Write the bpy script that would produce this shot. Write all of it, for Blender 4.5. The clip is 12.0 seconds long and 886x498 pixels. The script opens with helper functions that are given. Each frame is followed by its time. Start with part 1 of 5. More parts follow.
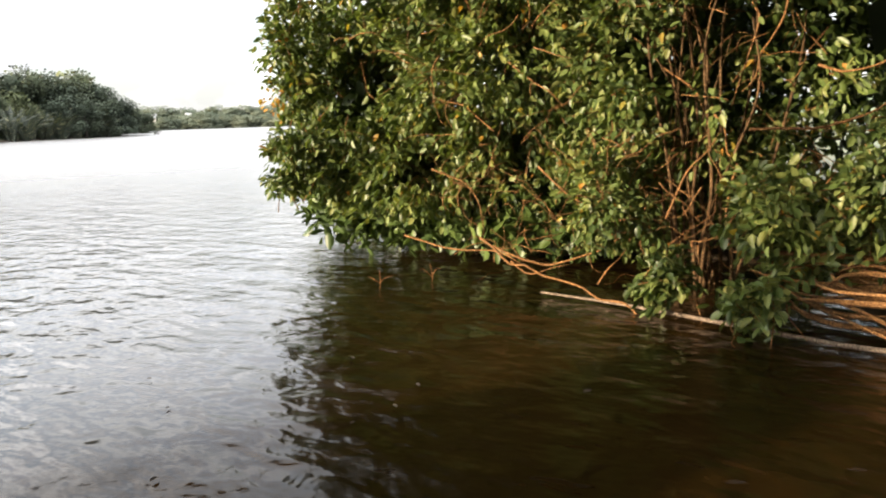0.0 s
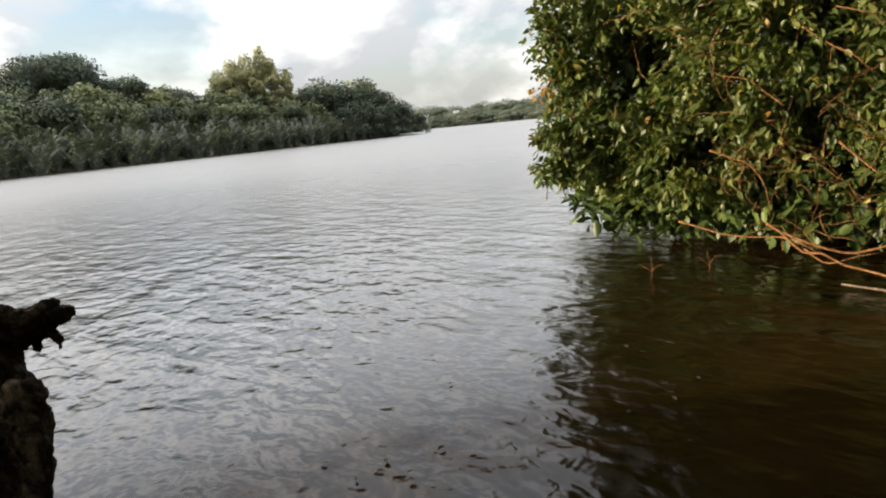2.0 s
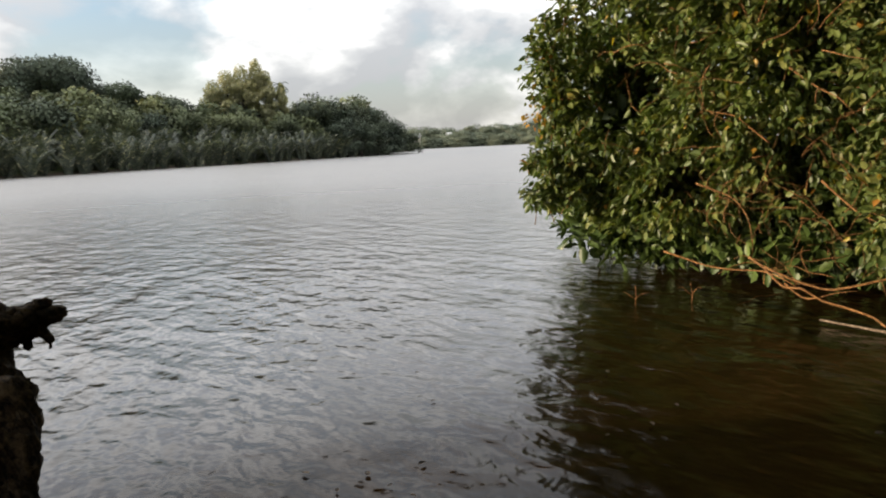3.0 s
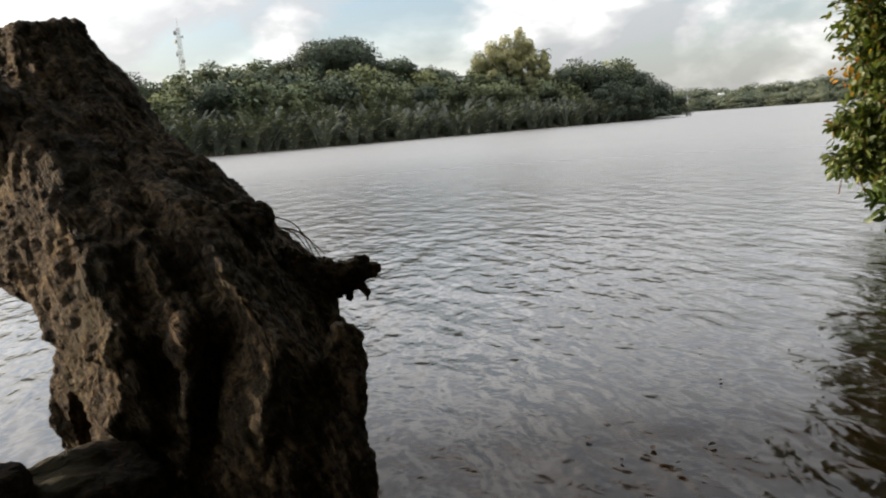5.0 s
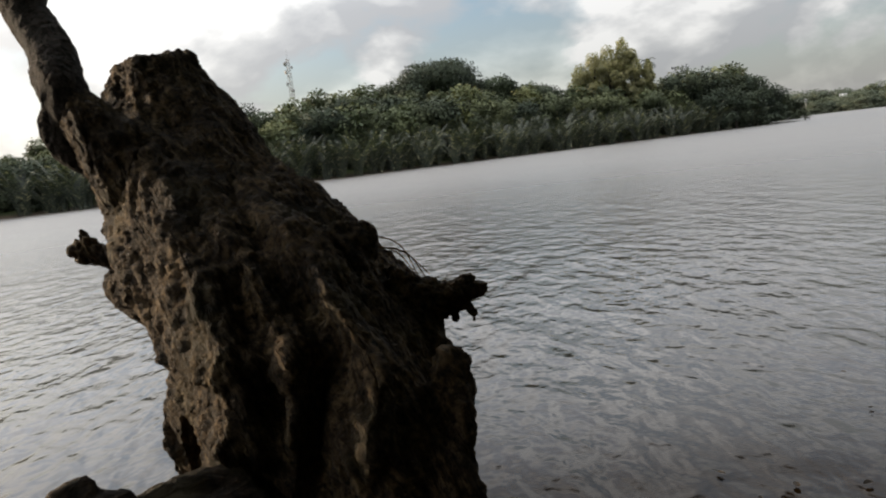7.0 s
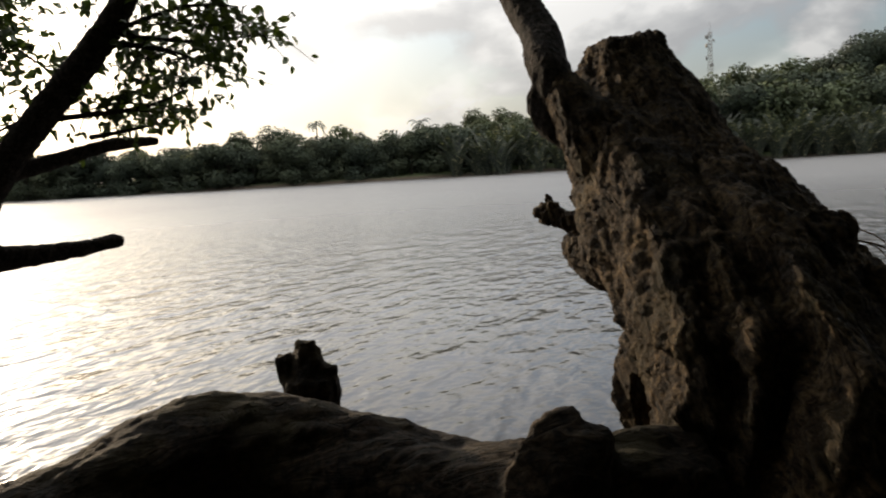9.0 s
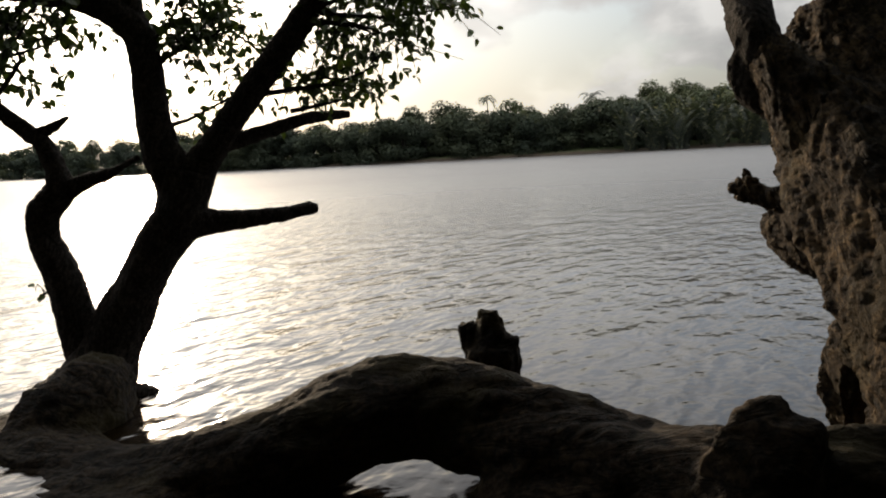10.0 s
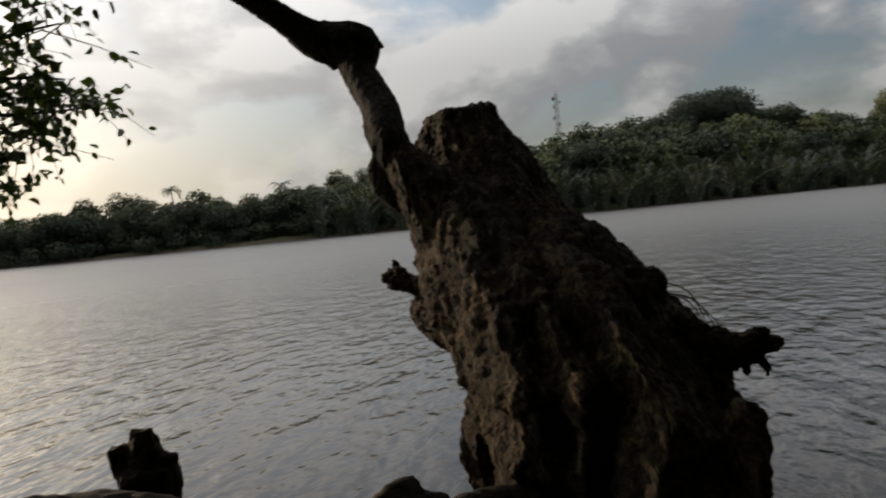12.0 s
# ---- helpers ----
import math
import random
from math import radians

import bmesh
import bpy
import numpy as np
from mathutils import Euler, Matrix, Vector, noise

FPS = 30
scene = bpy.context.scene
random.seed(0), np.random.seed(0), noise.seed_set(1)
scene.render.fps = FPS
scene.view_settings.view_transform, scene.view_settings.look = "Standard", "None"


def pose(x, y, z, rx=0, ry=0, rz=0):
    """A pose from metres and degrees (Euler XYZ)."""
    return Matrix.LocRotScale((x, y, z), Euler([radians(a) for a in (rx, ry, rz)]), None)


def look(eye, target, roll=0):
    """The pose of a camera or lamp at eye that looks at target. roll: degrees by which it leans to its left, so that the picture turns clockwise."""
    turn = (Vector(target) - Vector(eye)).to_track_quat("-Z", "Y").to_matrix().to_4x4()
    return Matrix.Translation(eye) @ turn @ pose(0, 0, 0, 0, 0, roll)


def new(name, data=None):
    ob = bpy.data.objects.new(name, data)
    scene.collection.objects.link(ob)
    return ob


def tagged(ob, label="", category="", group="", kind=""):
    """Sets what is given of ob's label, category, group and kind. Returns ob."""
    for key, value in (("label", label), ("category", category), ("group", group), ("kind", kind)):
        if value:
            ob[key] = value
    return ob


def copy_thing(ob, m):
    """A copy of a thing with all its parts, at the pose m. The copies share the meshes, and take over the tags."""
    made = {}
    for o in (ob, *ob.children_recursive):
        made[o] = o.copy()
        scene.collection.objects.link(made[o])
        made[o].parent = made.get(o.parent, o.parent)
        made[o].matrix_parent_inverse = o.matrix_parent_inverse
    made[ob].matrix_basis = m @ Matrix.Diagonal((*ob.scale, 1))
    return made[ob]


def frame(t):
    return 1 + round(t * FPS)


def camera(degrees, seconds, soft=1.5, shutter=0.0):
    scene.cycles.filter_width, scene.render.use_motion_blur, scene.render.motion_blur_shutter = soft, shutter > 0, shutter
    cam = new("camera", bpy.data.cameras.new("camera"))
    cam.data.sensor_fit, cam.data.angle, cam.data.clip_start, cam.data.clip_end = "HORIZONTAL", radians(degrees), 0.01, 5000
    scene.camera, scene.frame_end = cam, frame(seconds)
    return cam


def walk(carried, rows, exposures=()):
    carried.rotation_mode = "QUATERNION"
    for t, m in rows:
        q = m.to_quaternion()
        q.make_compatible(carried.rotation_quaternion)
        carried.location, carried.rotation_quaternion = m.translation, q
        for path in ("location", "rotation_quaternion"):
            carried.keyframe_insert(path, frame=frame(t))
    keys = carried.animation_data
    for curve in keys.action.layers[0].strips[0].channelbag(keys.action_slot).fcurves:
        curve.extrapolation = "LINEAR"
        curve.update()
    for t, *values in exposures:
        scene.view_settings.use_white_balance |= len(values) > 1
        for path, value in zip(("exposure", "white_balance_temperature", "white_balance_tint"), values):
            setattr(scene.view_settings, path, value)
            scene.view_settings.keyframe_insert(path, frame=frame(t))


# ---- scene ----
cam = camera(63.7, 12.0, soft=2.0, shutter=0.18)
# seconds, place in metres, heading to the left of +y, pitch, roll
PATH = [
    (0.0, -0.329, -0.185, 1.369, -0.25, -10.35, -1.88),
    (0.5, -0.347, -0.190, 1.370, 4.30, -10.76, -2.88),
    (1.0, -0.348, -0.200, 1.362, 10.00, -10.26, -3.58),
    (1.5, -0.370, -0.212, 1.355, 15.16, -10.01, -3.78),
    (2.0, -0.400, -0.186, 1.346, 20.78, -9.79, -5.49),
    (2.5, -0.396, -0.212, 1.358, 20.31, -8.45, -3.68),
    (2.7, -0.383, -0.238, 1.349, 19.18, -8.27, -2.85),
    (4.3, -0.468, -0.273, 1.348, 30.76, -8.74, -3.11),
    (4.5, -0.476, -0.285, 1.361, 33.71, -8.99, -3.79),
    (5.0, -0.513, -0.309, 1.355, 40.41, -9.61, -4.24),
    (5.5, -0.516, -0.318, 1.347, 45.74, -8.78, -5.03),
    (6.0, -0.533, -0.346, 1.375, 50.03, -7.96, -5.96),
    (6.5, -0.569, -0.254, 1.378, 48.88, -5.39, -6.14),
    (6.7, -0.620, -0.203, 1.331, 47.02, -7.23, -6.55),
    (8.3, -0.605, -0.444, 1.398, 68.51, -4.86, -3.03),
    (8.5, -0.620, -0.470, 1.390, 71.62, -5.99, -3.39),
    (9.0, -0.608, -0.519, 1.369, 79.74, -6.61, -3.39),
    (9.5, -0.608, -0.584, 1.362, 87.35, -6.53, -2.68),
    (10.0, -0.627, -0.604, 1.360, 93.18, -7.87, -3.18),
    (10.5, -0.671, -0.602, 1.360, 91.39, -8.21, -2.26),
    (11.0, -0.642, -0.548, 1.386, 85.27, -5.49, -3.47),
    (11.5, -0.584, -0.506, 1.394, 79.06, -4.43, -3.20),
    (12.0, -0.539, -0.415, 1.410, 68.86, -2.73, -5.45),
]
EXPOSURES = [(0.0, 1.5), (1.5, 1.0), (2.5, 0.65), (4.5, 0.5), (5.5, 0.65), (6.0, 0.65), (6.5, 0.38), (8.5, -0.15), (9.5, -0.42), (10.5, -0.75), (11.0, -0.98), (12.0, -0.95)]
walk(cam, [(t, pose(x, y, z, 0, 0, yaw) @ pose(0, 0, 0, 90 + pitch) @ pose(0, 0, 0, 0, 0, roll)) for t, x, y, z, yaw, pitch, roll in PATH], EXPOSURES)

# ---- sky and sun ----
SUN_AZ, SUN_EL = radians(116.7), radians(10.0)
SUN = Vector((-math.sin(SUN_AZ) * math.cos(SUN_EL), math.cos(SUN_AZ) * math.cos(SUN_EL), math.sin(SUN_EL)))
SKY_STRENGTH, SUN_STRENGTH = 0.1, 5.0


def nodes_of(tree):
    """Short forms to add a node, link two sockets and do sums."""
    def add(kind, **values):
        node = tree.nodes.new(kind)
        for key, value in values.items():
            node.inputs[key.replace("_", " ")].default_value = value
        return node

    def sums(operation, a, b=None):
        node = tree.nodes.new("ShaderNodeMath")
        node.operation = operation
        for slot, value in enumerate((a, b)):
            if value is None:
                continue
            if isinstance(value, (int, float)):
                node.inputs[slot].default_value = value
            else:
                tree.links.new(value, node.inputs[slot])
        return node.outputs[0]

    def ramp(fac, *stops):
        node = tree.nodes.new("ShaderNodeValToRGB")
        while len(node.color_ramp.elements) < len(stops):
            node.color_ramp.elements.new(0.5)
        for element, (place, colour) in zip(node.color_ramp.elements, stops):
            element.position, element.color = place, (*colour, 1)
        tree.links.new(fac, node.inputs[0])
        return node.outputs[0]

    def blend(mode, fac, a, b):
        node = tree.nodes.new("ShaderNodeMix")
        node.data_type, node.blend_type = "RGBA", mode
        for slot, value in ((0, fac), (6, a), (7, b)):
            if isinstance(value, (int, float)):
                node.inputs[slot].default_value = value
            elif isinstance(value, tuple):
                node.inputs[slot].default_value = (*value, 1)
            else:
                tree.links.new(value, node.inputs[slot])
        return node.outputs[2]

    return add, tree.links.new, sums, ramp, blend


def make_world():
    world = bpy.data.worlds.new("sky")
    world.use_nodes = True
    scene.world = world
    tree = world.node_tree
    tree.nodes.clear()
    add, link, sums, ramp, blend = nodes_of(tree)
    sky = add("ShaderNodeTexSky")
    sky.sky_type, sky.sun_disc = "NISHITA", False
    sky.sun_elevation, sky.sun_rotation = SUN_EL, -SUN_AZ
    sky.air_density, sky.dust_density, sky.ozone_density = 1.0, 1.0, 1.0
    way = add("ShaderNodeTexCoord").outputs["Generated"]
    parts = add("ShaderNodeSeparateXYZ")
    link(way, parts.inputs[0])
    # cumulus: the direction squeezed upward, with a second reading towards the light that tells lit tops from grey bases
    def puffs(lift_by):
        lay = add("ShaderNodeMapping")
        lay.inputs["Scale"].default_value = (1.0, 1.0, 1.9)
        lay.inputs["Location"].default_value = lift_by
        link(way, lay.inputs[0])
        tex = add("ShaderNodeTexNoise", Scale=3.6, Detail=7.0, Roughness=0.5, Distortion=0.15)
        link(lay.outputs[0], tex.inputs["Vector"])
        return tex.outputs[0]

    puff = puffs((3.1, 1.7, 0.0))
    above = puffs((3.1 + SUN.x * 0.03, 1.7 + SUN.y * 0.03, 0.075))
    cover = ramp(puff, (0.42, (0.16, 0.16, 0.16)), (0.51, (1, 1, 1)))
    cover = sums("MAXIMUM", cover, sums("MULTIPLY", sums("SUBTRACT", parts.outputs[2], 0.26), 3.5))
    shade = ramp(sums("ADD", 0.5, sums("MULTIPLY", sums("SUBTRACT", puff, above), 4.4)), (0.22, (4.3, 4.35, 4.5)), (0.5, (5.7, 5.7, 5.72)), (0.78, (8.2, 8.1, 7.95)))
    near_sun = add("ShaderNodeVectorMath")
    near_sun.operation = "DOT_PRODUCT"
    link(way, near_sun.inputs[0])
    near_sun.inputs[1].default_value = SUN
    toward = sums("MAXIMUM", near_sun.outputs["Value"], 0.0)
    wide, tight = sums("POWER", toward, 5.0), sums("POWER", toward, 90.0)
    glow = add("ShaderNodeCombineXYZ")
    for slot, (a, b) in enumerate(((12.0, 80.0), (11.0, 68.0), (9.6, 53.0))):
        link(sums("ADD", sums("MULTIPLY", wide, a), sums("MULTIPLY", tight, b)), glow.inputs[slot])
    clouds = blend("MIX", sums("MULTIPLY", sums("MAXIMUM", sums("MINIMUM", cover, 1.0), sums("SUBTRACT", 1.0, sums("MULTIPLY", parts.outputs[2], 4.5))), 0.92), blend("MULTIPLY", 1.0, sky.outputs[0], (1.3, 1.33, 1.46)), shade)
    rise = sums("MINIMUM", sums("MAXIMUM", parts.outputs[2], 0.0), 0.55)
    lift = sums("ADD", sums("ADD", 0.74, sums("MULTIPLY", rise, 2.2)), sums("MULTIPLY", sums("MAXIMUM", sums("SUBTRACT", rise, 0.2), 0.0), 4.6))
    grade = add("ShaderNodeCombineXYZ")
    for slot in range(3):
        link(lift, grade.inputs[slot])
    clouds = blend("MULTIPLY", 1.0, clouds, grade.outputs[0])
    back = add("ShaderNodeBackground", Strength=SKY_STRENGTH)
    link(blend("ADD", 1.0, clouds, glow.outputs[0]), back.inputs[0])
    link(back.outputs[0], add("ShaderNodeOutputWorld").inputs[0])


make_world()
sun_data = bpy.data.lights.new("sun", "SUN")
sun_data.energy, sun_data.angle, sun_data.color = SUN_STRENGTH, radians(1.5), (1.0, 0.78, 0.54)
sun = new("sun", sun_data)
sun.matrix_world = look(SUN * 60, (0, 0, 0))


# ---- materials ----
def material(name):
    mat = bpy.data.materials.new(name)
    mat.use_nodes = True
    mat.node_tree.nodes.clear()
    return mat, *nodes_of(mat.node_tree)


def finish(mat, add, link, shader):
    link(shader, add("ShaderNodeOutputMaterial").inputs[0])
    return mat


def bark(name, dark, light, grey, scale=9.0, moss=0.0, relief=0.6, grain=(0.0, -0.757, 0.0), sheen=0.08):
    mat, add, link, sums, ramp, blend = material(name)
    place = add("ShaderNodeTexCoord").outputs["Object"]
    fine = add("ShaderNodeTexNoise", Scale=scale * 4, Detail=8.0, Roughness=0.7)
    coarse = add("ShaderNodeTexNoise", Scale=scale * 0.35, Detail=4.0, Roughness=0.6, Distortion=0.6)
    # long plates along the grain
    lay = add("ShaderNodeMapping")
    lay.vector_type = "TEXTURE"
    lay.inputs["Rotation"].default_value = grain
    lay.inputs["Scale"].default_value = (1.0, 1.0, 4.0)
    link(place, lay.inputs[0])
    link(place, fine.inputs["Vector"])
    link(place, coarse.inputs["Vector"])
    plates = add("ShaderNodeTexNoise", Scale=scale * 1.6, Detail=5.0, Roughness=0.6, Distortion=0.8)
    link(lay.outputs[0], plates.inputs["Vector"])
    seam = ramp(sums("ABSOLUTE", sums("SUBTRACT", plates.outputs[0], 0.5)), (0.0, (0, 0, 0)), (0.09, (1, 1, 1)))
    tone = blend("MIX", ramp(coarse.outputs[0], (0.4, (0, 0, 0)), (0.7, (1, 1, 1))), light, grey)
    tone = blend("MIX", ramp(fine.outputs[0], (0.36, (1, 1, 1)), (0.62, (0, 0, 0))), tone, dark)
    tone = blend("MULTIPLY", 0.65, tone, seam)
    if moss:
        patch = add("ShaderNodeTexNoise", Scale=3.1, Detail=5.0)
        link(place, patch.inputs["Vector"])
        tone = blend("MIX", sums("MULTIPLY", ramp(patch.outputs[0], (0.52, (0, 0, 0)), (0.66, (1, 1, 1))), moss), tone, (0.10, 0.085, 0.03))
    shader = add("ShaderNodeBsdfPrincipled", Roughness=0.86)
    shader.inputs["Specular IOR Level"].default_value = sheen
    link(tone, shader.inputs["Base Color"])
    bump = add("ShaderNodeBump", Strength=relief, Distance=0.05)
    link(sums("ADD", sums("MULTIPLY", fine.outputs[0], 0.6), sums("MULTIPLY", seam, 0.35)), bump.inputs["Height"])
    link(bump.outputs[0], shader.inputs["Normal"])
    return finish(mat, add, link, shader.outputs[0])


def leaf(name, stops, through_light=0.3, rough=0.42, spot=5.0, gloss=0.4, each=0.0):
    """Foliage: each leaf takes a tone of its own, with a second tone by patches of the crown."""
    mat, add, link, sums, ramp, blend = material(name)
    own = add("ShaderNodeNewGeometry").outputs["Random Per Island"]
    place = add("ShaderNodeTexCoord").outputs["Object"]
    patch = add("ShaderNodeTexNoise", Scale=spot, Detail=3.0)
    link(place, patch.inputs["Vector"])
    tone = ramp(own, *stops)
    tone = blend("MULTIPLY", 1.0, tone, ramp(patch.outputs[0], (0.3, (0.62, 0.66, 0.6)), (0.7, (1.25, 1.2, 1.0))))
    if each:
        tint = ramp(add("ShaderNodeObjectInfo").outputs["Random"], (0.0, (0.7, 0.76, 0.78)), (0.5, (1.0, 1.0, 0.95)), (1.0, (1.3, 1.22, 1.0)))
        tone = blend("MULTIPLY", each, tone, tint)
    shader = add("ShaderNodeBsdfPrincipled", Roughness=rough)
    shader.inputs["Specular IOR Level"].default_value = gloss
    link(tone, shader.inputs["Base Color"])
    veil = add("ShaderNodeBsdfTranslucent")
    link(blend("MULTIPLY", 1.0, tone, (1.3, 1.35, 0.6)), veil.inputs[0])
    mix = add("ShaderNodeMixShader")
    mix.inputs[0].default_value = through_light
    link(shader.outputs[0], mix.inputs[1])
    link(veil.outputs[0], mix.inputs[2])
    return finish(mat, add, link, mix.outputs[0])


def mottled(name, a, b, scale, rough=0.8, relief=0.3, metal=0.0):
    mat, add, link, sums, ramp, blend = material(name)
    place = add("ShaderNodeTexCoord").outputs["Object"]
    noise_a = add("ShaderNodeTexNoise", Scale=scale, Detail=6.0, Roughness=0.6)
    noise_b = add("ShaderNodeTexNoise", Scale=scale * 9, Detail=4.0)
    link(place, noise_a.inputs["Vector"])
    link(place, noise_b.inputs["Vector"])
    tone = blend("MIX", ramp(noise_a.outputs[0], (0.35, (0, 0, 0)), (0.65, (1, 1, 1))), a, b)
    tone = blend("MULTIPLY", 0.4, tone, ramp(noise_b.outputs[0], (0.3, (0.5, 0.5, 0.5)), (0.6, (1, 1, 1))))
    shader = add("ShaderNodeBsdfPrincipled", Roughness=rough, Metallic=metal)
    link(tone, shader.inputs["Base Color"])
    bump = add("ShaderNodeBump", Strength=relief, Distance=0.02)
    link(noise_b.outputs[0], bump.inputs["Height"])
    link(bump.outputs[0], shader.inputs["Normal"])
    return finish(mat, add, link, shader.outputs[0])


def bank_soil():
    """Wet mud at the waterline, weeds and grass on the higher ground."""
    mat, add, link, sums, ramp, blend = material("muddy_soil")
    place = add("ShaderNodeTexCoord").outputs["Object"]
    rough = add("ShaderNodeTexNoise", Scale=0.7, Detail=7.0, Roughness=0.65)
    link(place, rough.inputs["Vector"])
    parts = add("ShaderNodeSeparateXYZ")
    link(place, parts.inputs[0])
    mud = blend("MIX", rough.outputs[0], (0.035, 0.025, 0.015), (0.085, 0.06, 0.038))
    weeds = blend("MIX", rough.outputs[0], (0.03, 0.05, 0.015), (0.09, 0.12, 0.035))
    level = sums("ADD", parts.outputs[2], sums("MULTIPLY", rough.outputs[0], 0.5))
    tone = blend("MIX", ramp(level, (0.45, (0, 0, 0)), (0.8, (1, 1, 1))), mud, weeds)
    shader = add("ShaderNodeBsdfPrincipled", Roughness=0.85)
    link(tone, shader.inputs["Base Color"])
    bump = add("ShaderNodeBump", Strength=0.6, Distance=0.1)
    link(rough.outputs[0], bump.inputs["Height"])
    link(bump.outputs[0], shader.inputs["Normal"])
    return finish(mat, add, link, shader.outputs[0])


def river_water():
    """Murky brown water with wind ripples of four sizes."""
    mat, add, link, sums, ramp, blend = material("river_water")
    place = add("ShaderNodeTexCoord").outputs["Object"]

    def waves(turn, stretch, scale, detail, twist):
        lay = add("ShaderNodeMapping")
        lay.vector_type = "TEXTURE"
        lay.inputs["Rotation"].default_value = (0, 0, turn)
        lay.inputs["Scale"].default_value = (1.0, stretch, 1.0)
        link(place, lay.inputs[0])
        tex = add("ShaderNodeTexNoise", Scale=scale, Detail=detail, Roughness=0.5, Distortion=twist)
        link(lay.outputs[0], tex.inputs["Vector"])
        return tex.outputs[0]

    swell = waves(WIND - 0.25, 2.4, 2.4, 2.0, 0.3)
    ripple = waves(WIND, 1.8, 5.0, 2.0, 0.3)
    wavelet = waves(WIND - 0.5, 1.4, 8.5, 2.0, 0.3)
    fret = waves(WIND - 0.9, 1.2, 19.0, 1.0, 0.2)
    height = sums("ADD", sums("ADD", sums("MULTIPLY", swell, 0.055), sums("MULTIPLY", ripple, 0.036)), sums("ADD", sums("MULTIPLY", wavelet, 0.012), sums("MULTIPLY", fret, 0.0012)))
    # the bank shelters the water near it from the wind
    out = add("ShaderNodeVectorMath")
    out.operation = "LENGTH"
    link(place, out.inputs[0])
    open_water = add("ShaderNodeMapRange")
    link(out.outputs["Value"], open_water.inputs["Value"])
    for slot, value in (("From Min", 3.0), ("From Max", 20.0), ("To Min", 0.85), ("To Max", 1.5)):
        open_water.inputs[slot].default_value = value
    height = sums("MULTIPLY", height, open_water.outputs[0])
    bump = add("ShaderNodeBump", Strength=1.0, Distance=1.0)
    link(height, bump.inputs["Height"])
    silt = add("ShaderNodeTexNoise", Scale=0.5, Detail=4.0)
    link(place, silt.inputs["Vector"])
    tone = ramp(silt.outputs[0], (0.35, (0.0102, 0.0056, 0.0013)), (0.65, (0.016, 0.0088, 0.0021)))
    shader = add("ShaderNodeBsdfPrincipled", IOR=1.7)
    chop = add("ShaderNodeMapRange")
    link(out.outputs["Value"], chop.inputs["Value"])
    for slot, value in (("From Min", 6.0), ("From Max", 40.0), ("To Min", 0.15), ("To Max", 0.38)):
        chop.inputs[slot].default_value = value
    link(chop.outputs[0], shader.inputs["Roughness"])
    # reflectivity rises with distance, so a brighter sky reflection is put into far water
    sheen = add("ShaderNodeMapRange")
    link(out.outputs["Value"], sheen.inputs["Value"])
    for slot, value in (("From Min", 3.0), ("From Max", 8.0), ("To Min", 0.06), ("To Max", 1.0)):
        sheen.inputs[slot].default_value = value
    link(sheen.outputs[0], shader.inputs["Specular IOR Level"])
    link(tone, shader.inputs["Base Color"])
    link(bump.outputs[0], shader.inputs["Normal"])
    return finish(mat, add, link, shader.outputs[0])


WIND = 1.05
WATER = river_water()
BARK = bark("weathered_bark", (0.008, 0.0055, 0.0035), (0.185, 0.125, 0.066), (0.024, 0.018, 0.011), 8.0, moss=0.15, relief=0.8, sheen=0.2)
LIMB_BARK = bark("dark_worn_bark", (0.007, 0.005, 0.0035), (0.072, 0.05, 0.028), (0.018, 0.014, 0.010), 8.0, moss=0.25, relief=0.6, grain=(-1.3, 0.0, -0.3), sheen=0.2)
STEM = bark("shrub_stem", (0.05, 0.03, 0.016), (0.19, 0.115, 0.055), (0.13, 0.085, 0.045), 25.0, relief=0.3)
SMOOTH_BARK = bark("grey_bark", (0.015, 0.013, 0.0105), (0.058, 0.046, 0.037), (0.040, 0.034, 0.028), 14.0, relief=0.4)
TWIG = bark("tan_twig", (0.13, 0.062, 0.024), (0.40, 0.21, 0.08), (0.27, 0.155, 0.075), 30.0, relief=0.3)
DRIFT = bark("bleached_pole", (0.12, 0.09, 0.065), (0.32, 0.25, 0.19), (0.26, 0.2, 0.15), 25.0, relief=0.3)
SHRUB_LEAF = leaf("shrub_leaf", ((0.0, (0.048, 0.077, 0.026)), (0.35, (0.083, 0.123, 0.037)), (0.7, (0.128, 0.167, 0.055)), (0.975, (0.194, 0.211, 0.079)), (0.988, (0.317, 0.246, 0.035)), (1.0, (0.299, 0.141, 0.035))), 0.30, 0.4, 1.4)
# also serves the shrub's inner leaves, as shade put into their colour
CROWN_LEAF = leaf("crown_leaf", ((0.0, (0.04, 0.07, 0.02)), (1.0, (0.08, 0.12, 0.03))), 0.12, 0.45, 2.0)
NIPA_LEAF = leaf("nipa_frond", ((0.0, (0.023, 0.030, 0.027)), (0.6, (0.041, 0.050, 0.041)), (0.9, (0.075, 0.083, 0.060)), (1.0, (0.257, 0.242, 0.177))), 0.16, 0.5, 0.12, 0.3)
MID_LEAF = leaf("mid_green_foliage", ((0.0, (0.068, 0.084, 0.057)), (1.0, (0.092, 0.105, 0.070))), 0.05, 0.7, 0.25, 0.15, 1.0)
FAR_LEAF = leaf("far_foliage", ((0.0, (0.099, 0.116, 0.070)), (1.0, (0.132, 0.143, 0.084))), 0.08, 0.7, 0.25, 0.15, 1.0)
PALE_LEAF = leaf("pale_feathery_foliage", ((0.0, (0.153, 0.162, 0.090)), (1.0, (0.306, 0.279, 0.162))), 0.25, 0.6, 0.2)
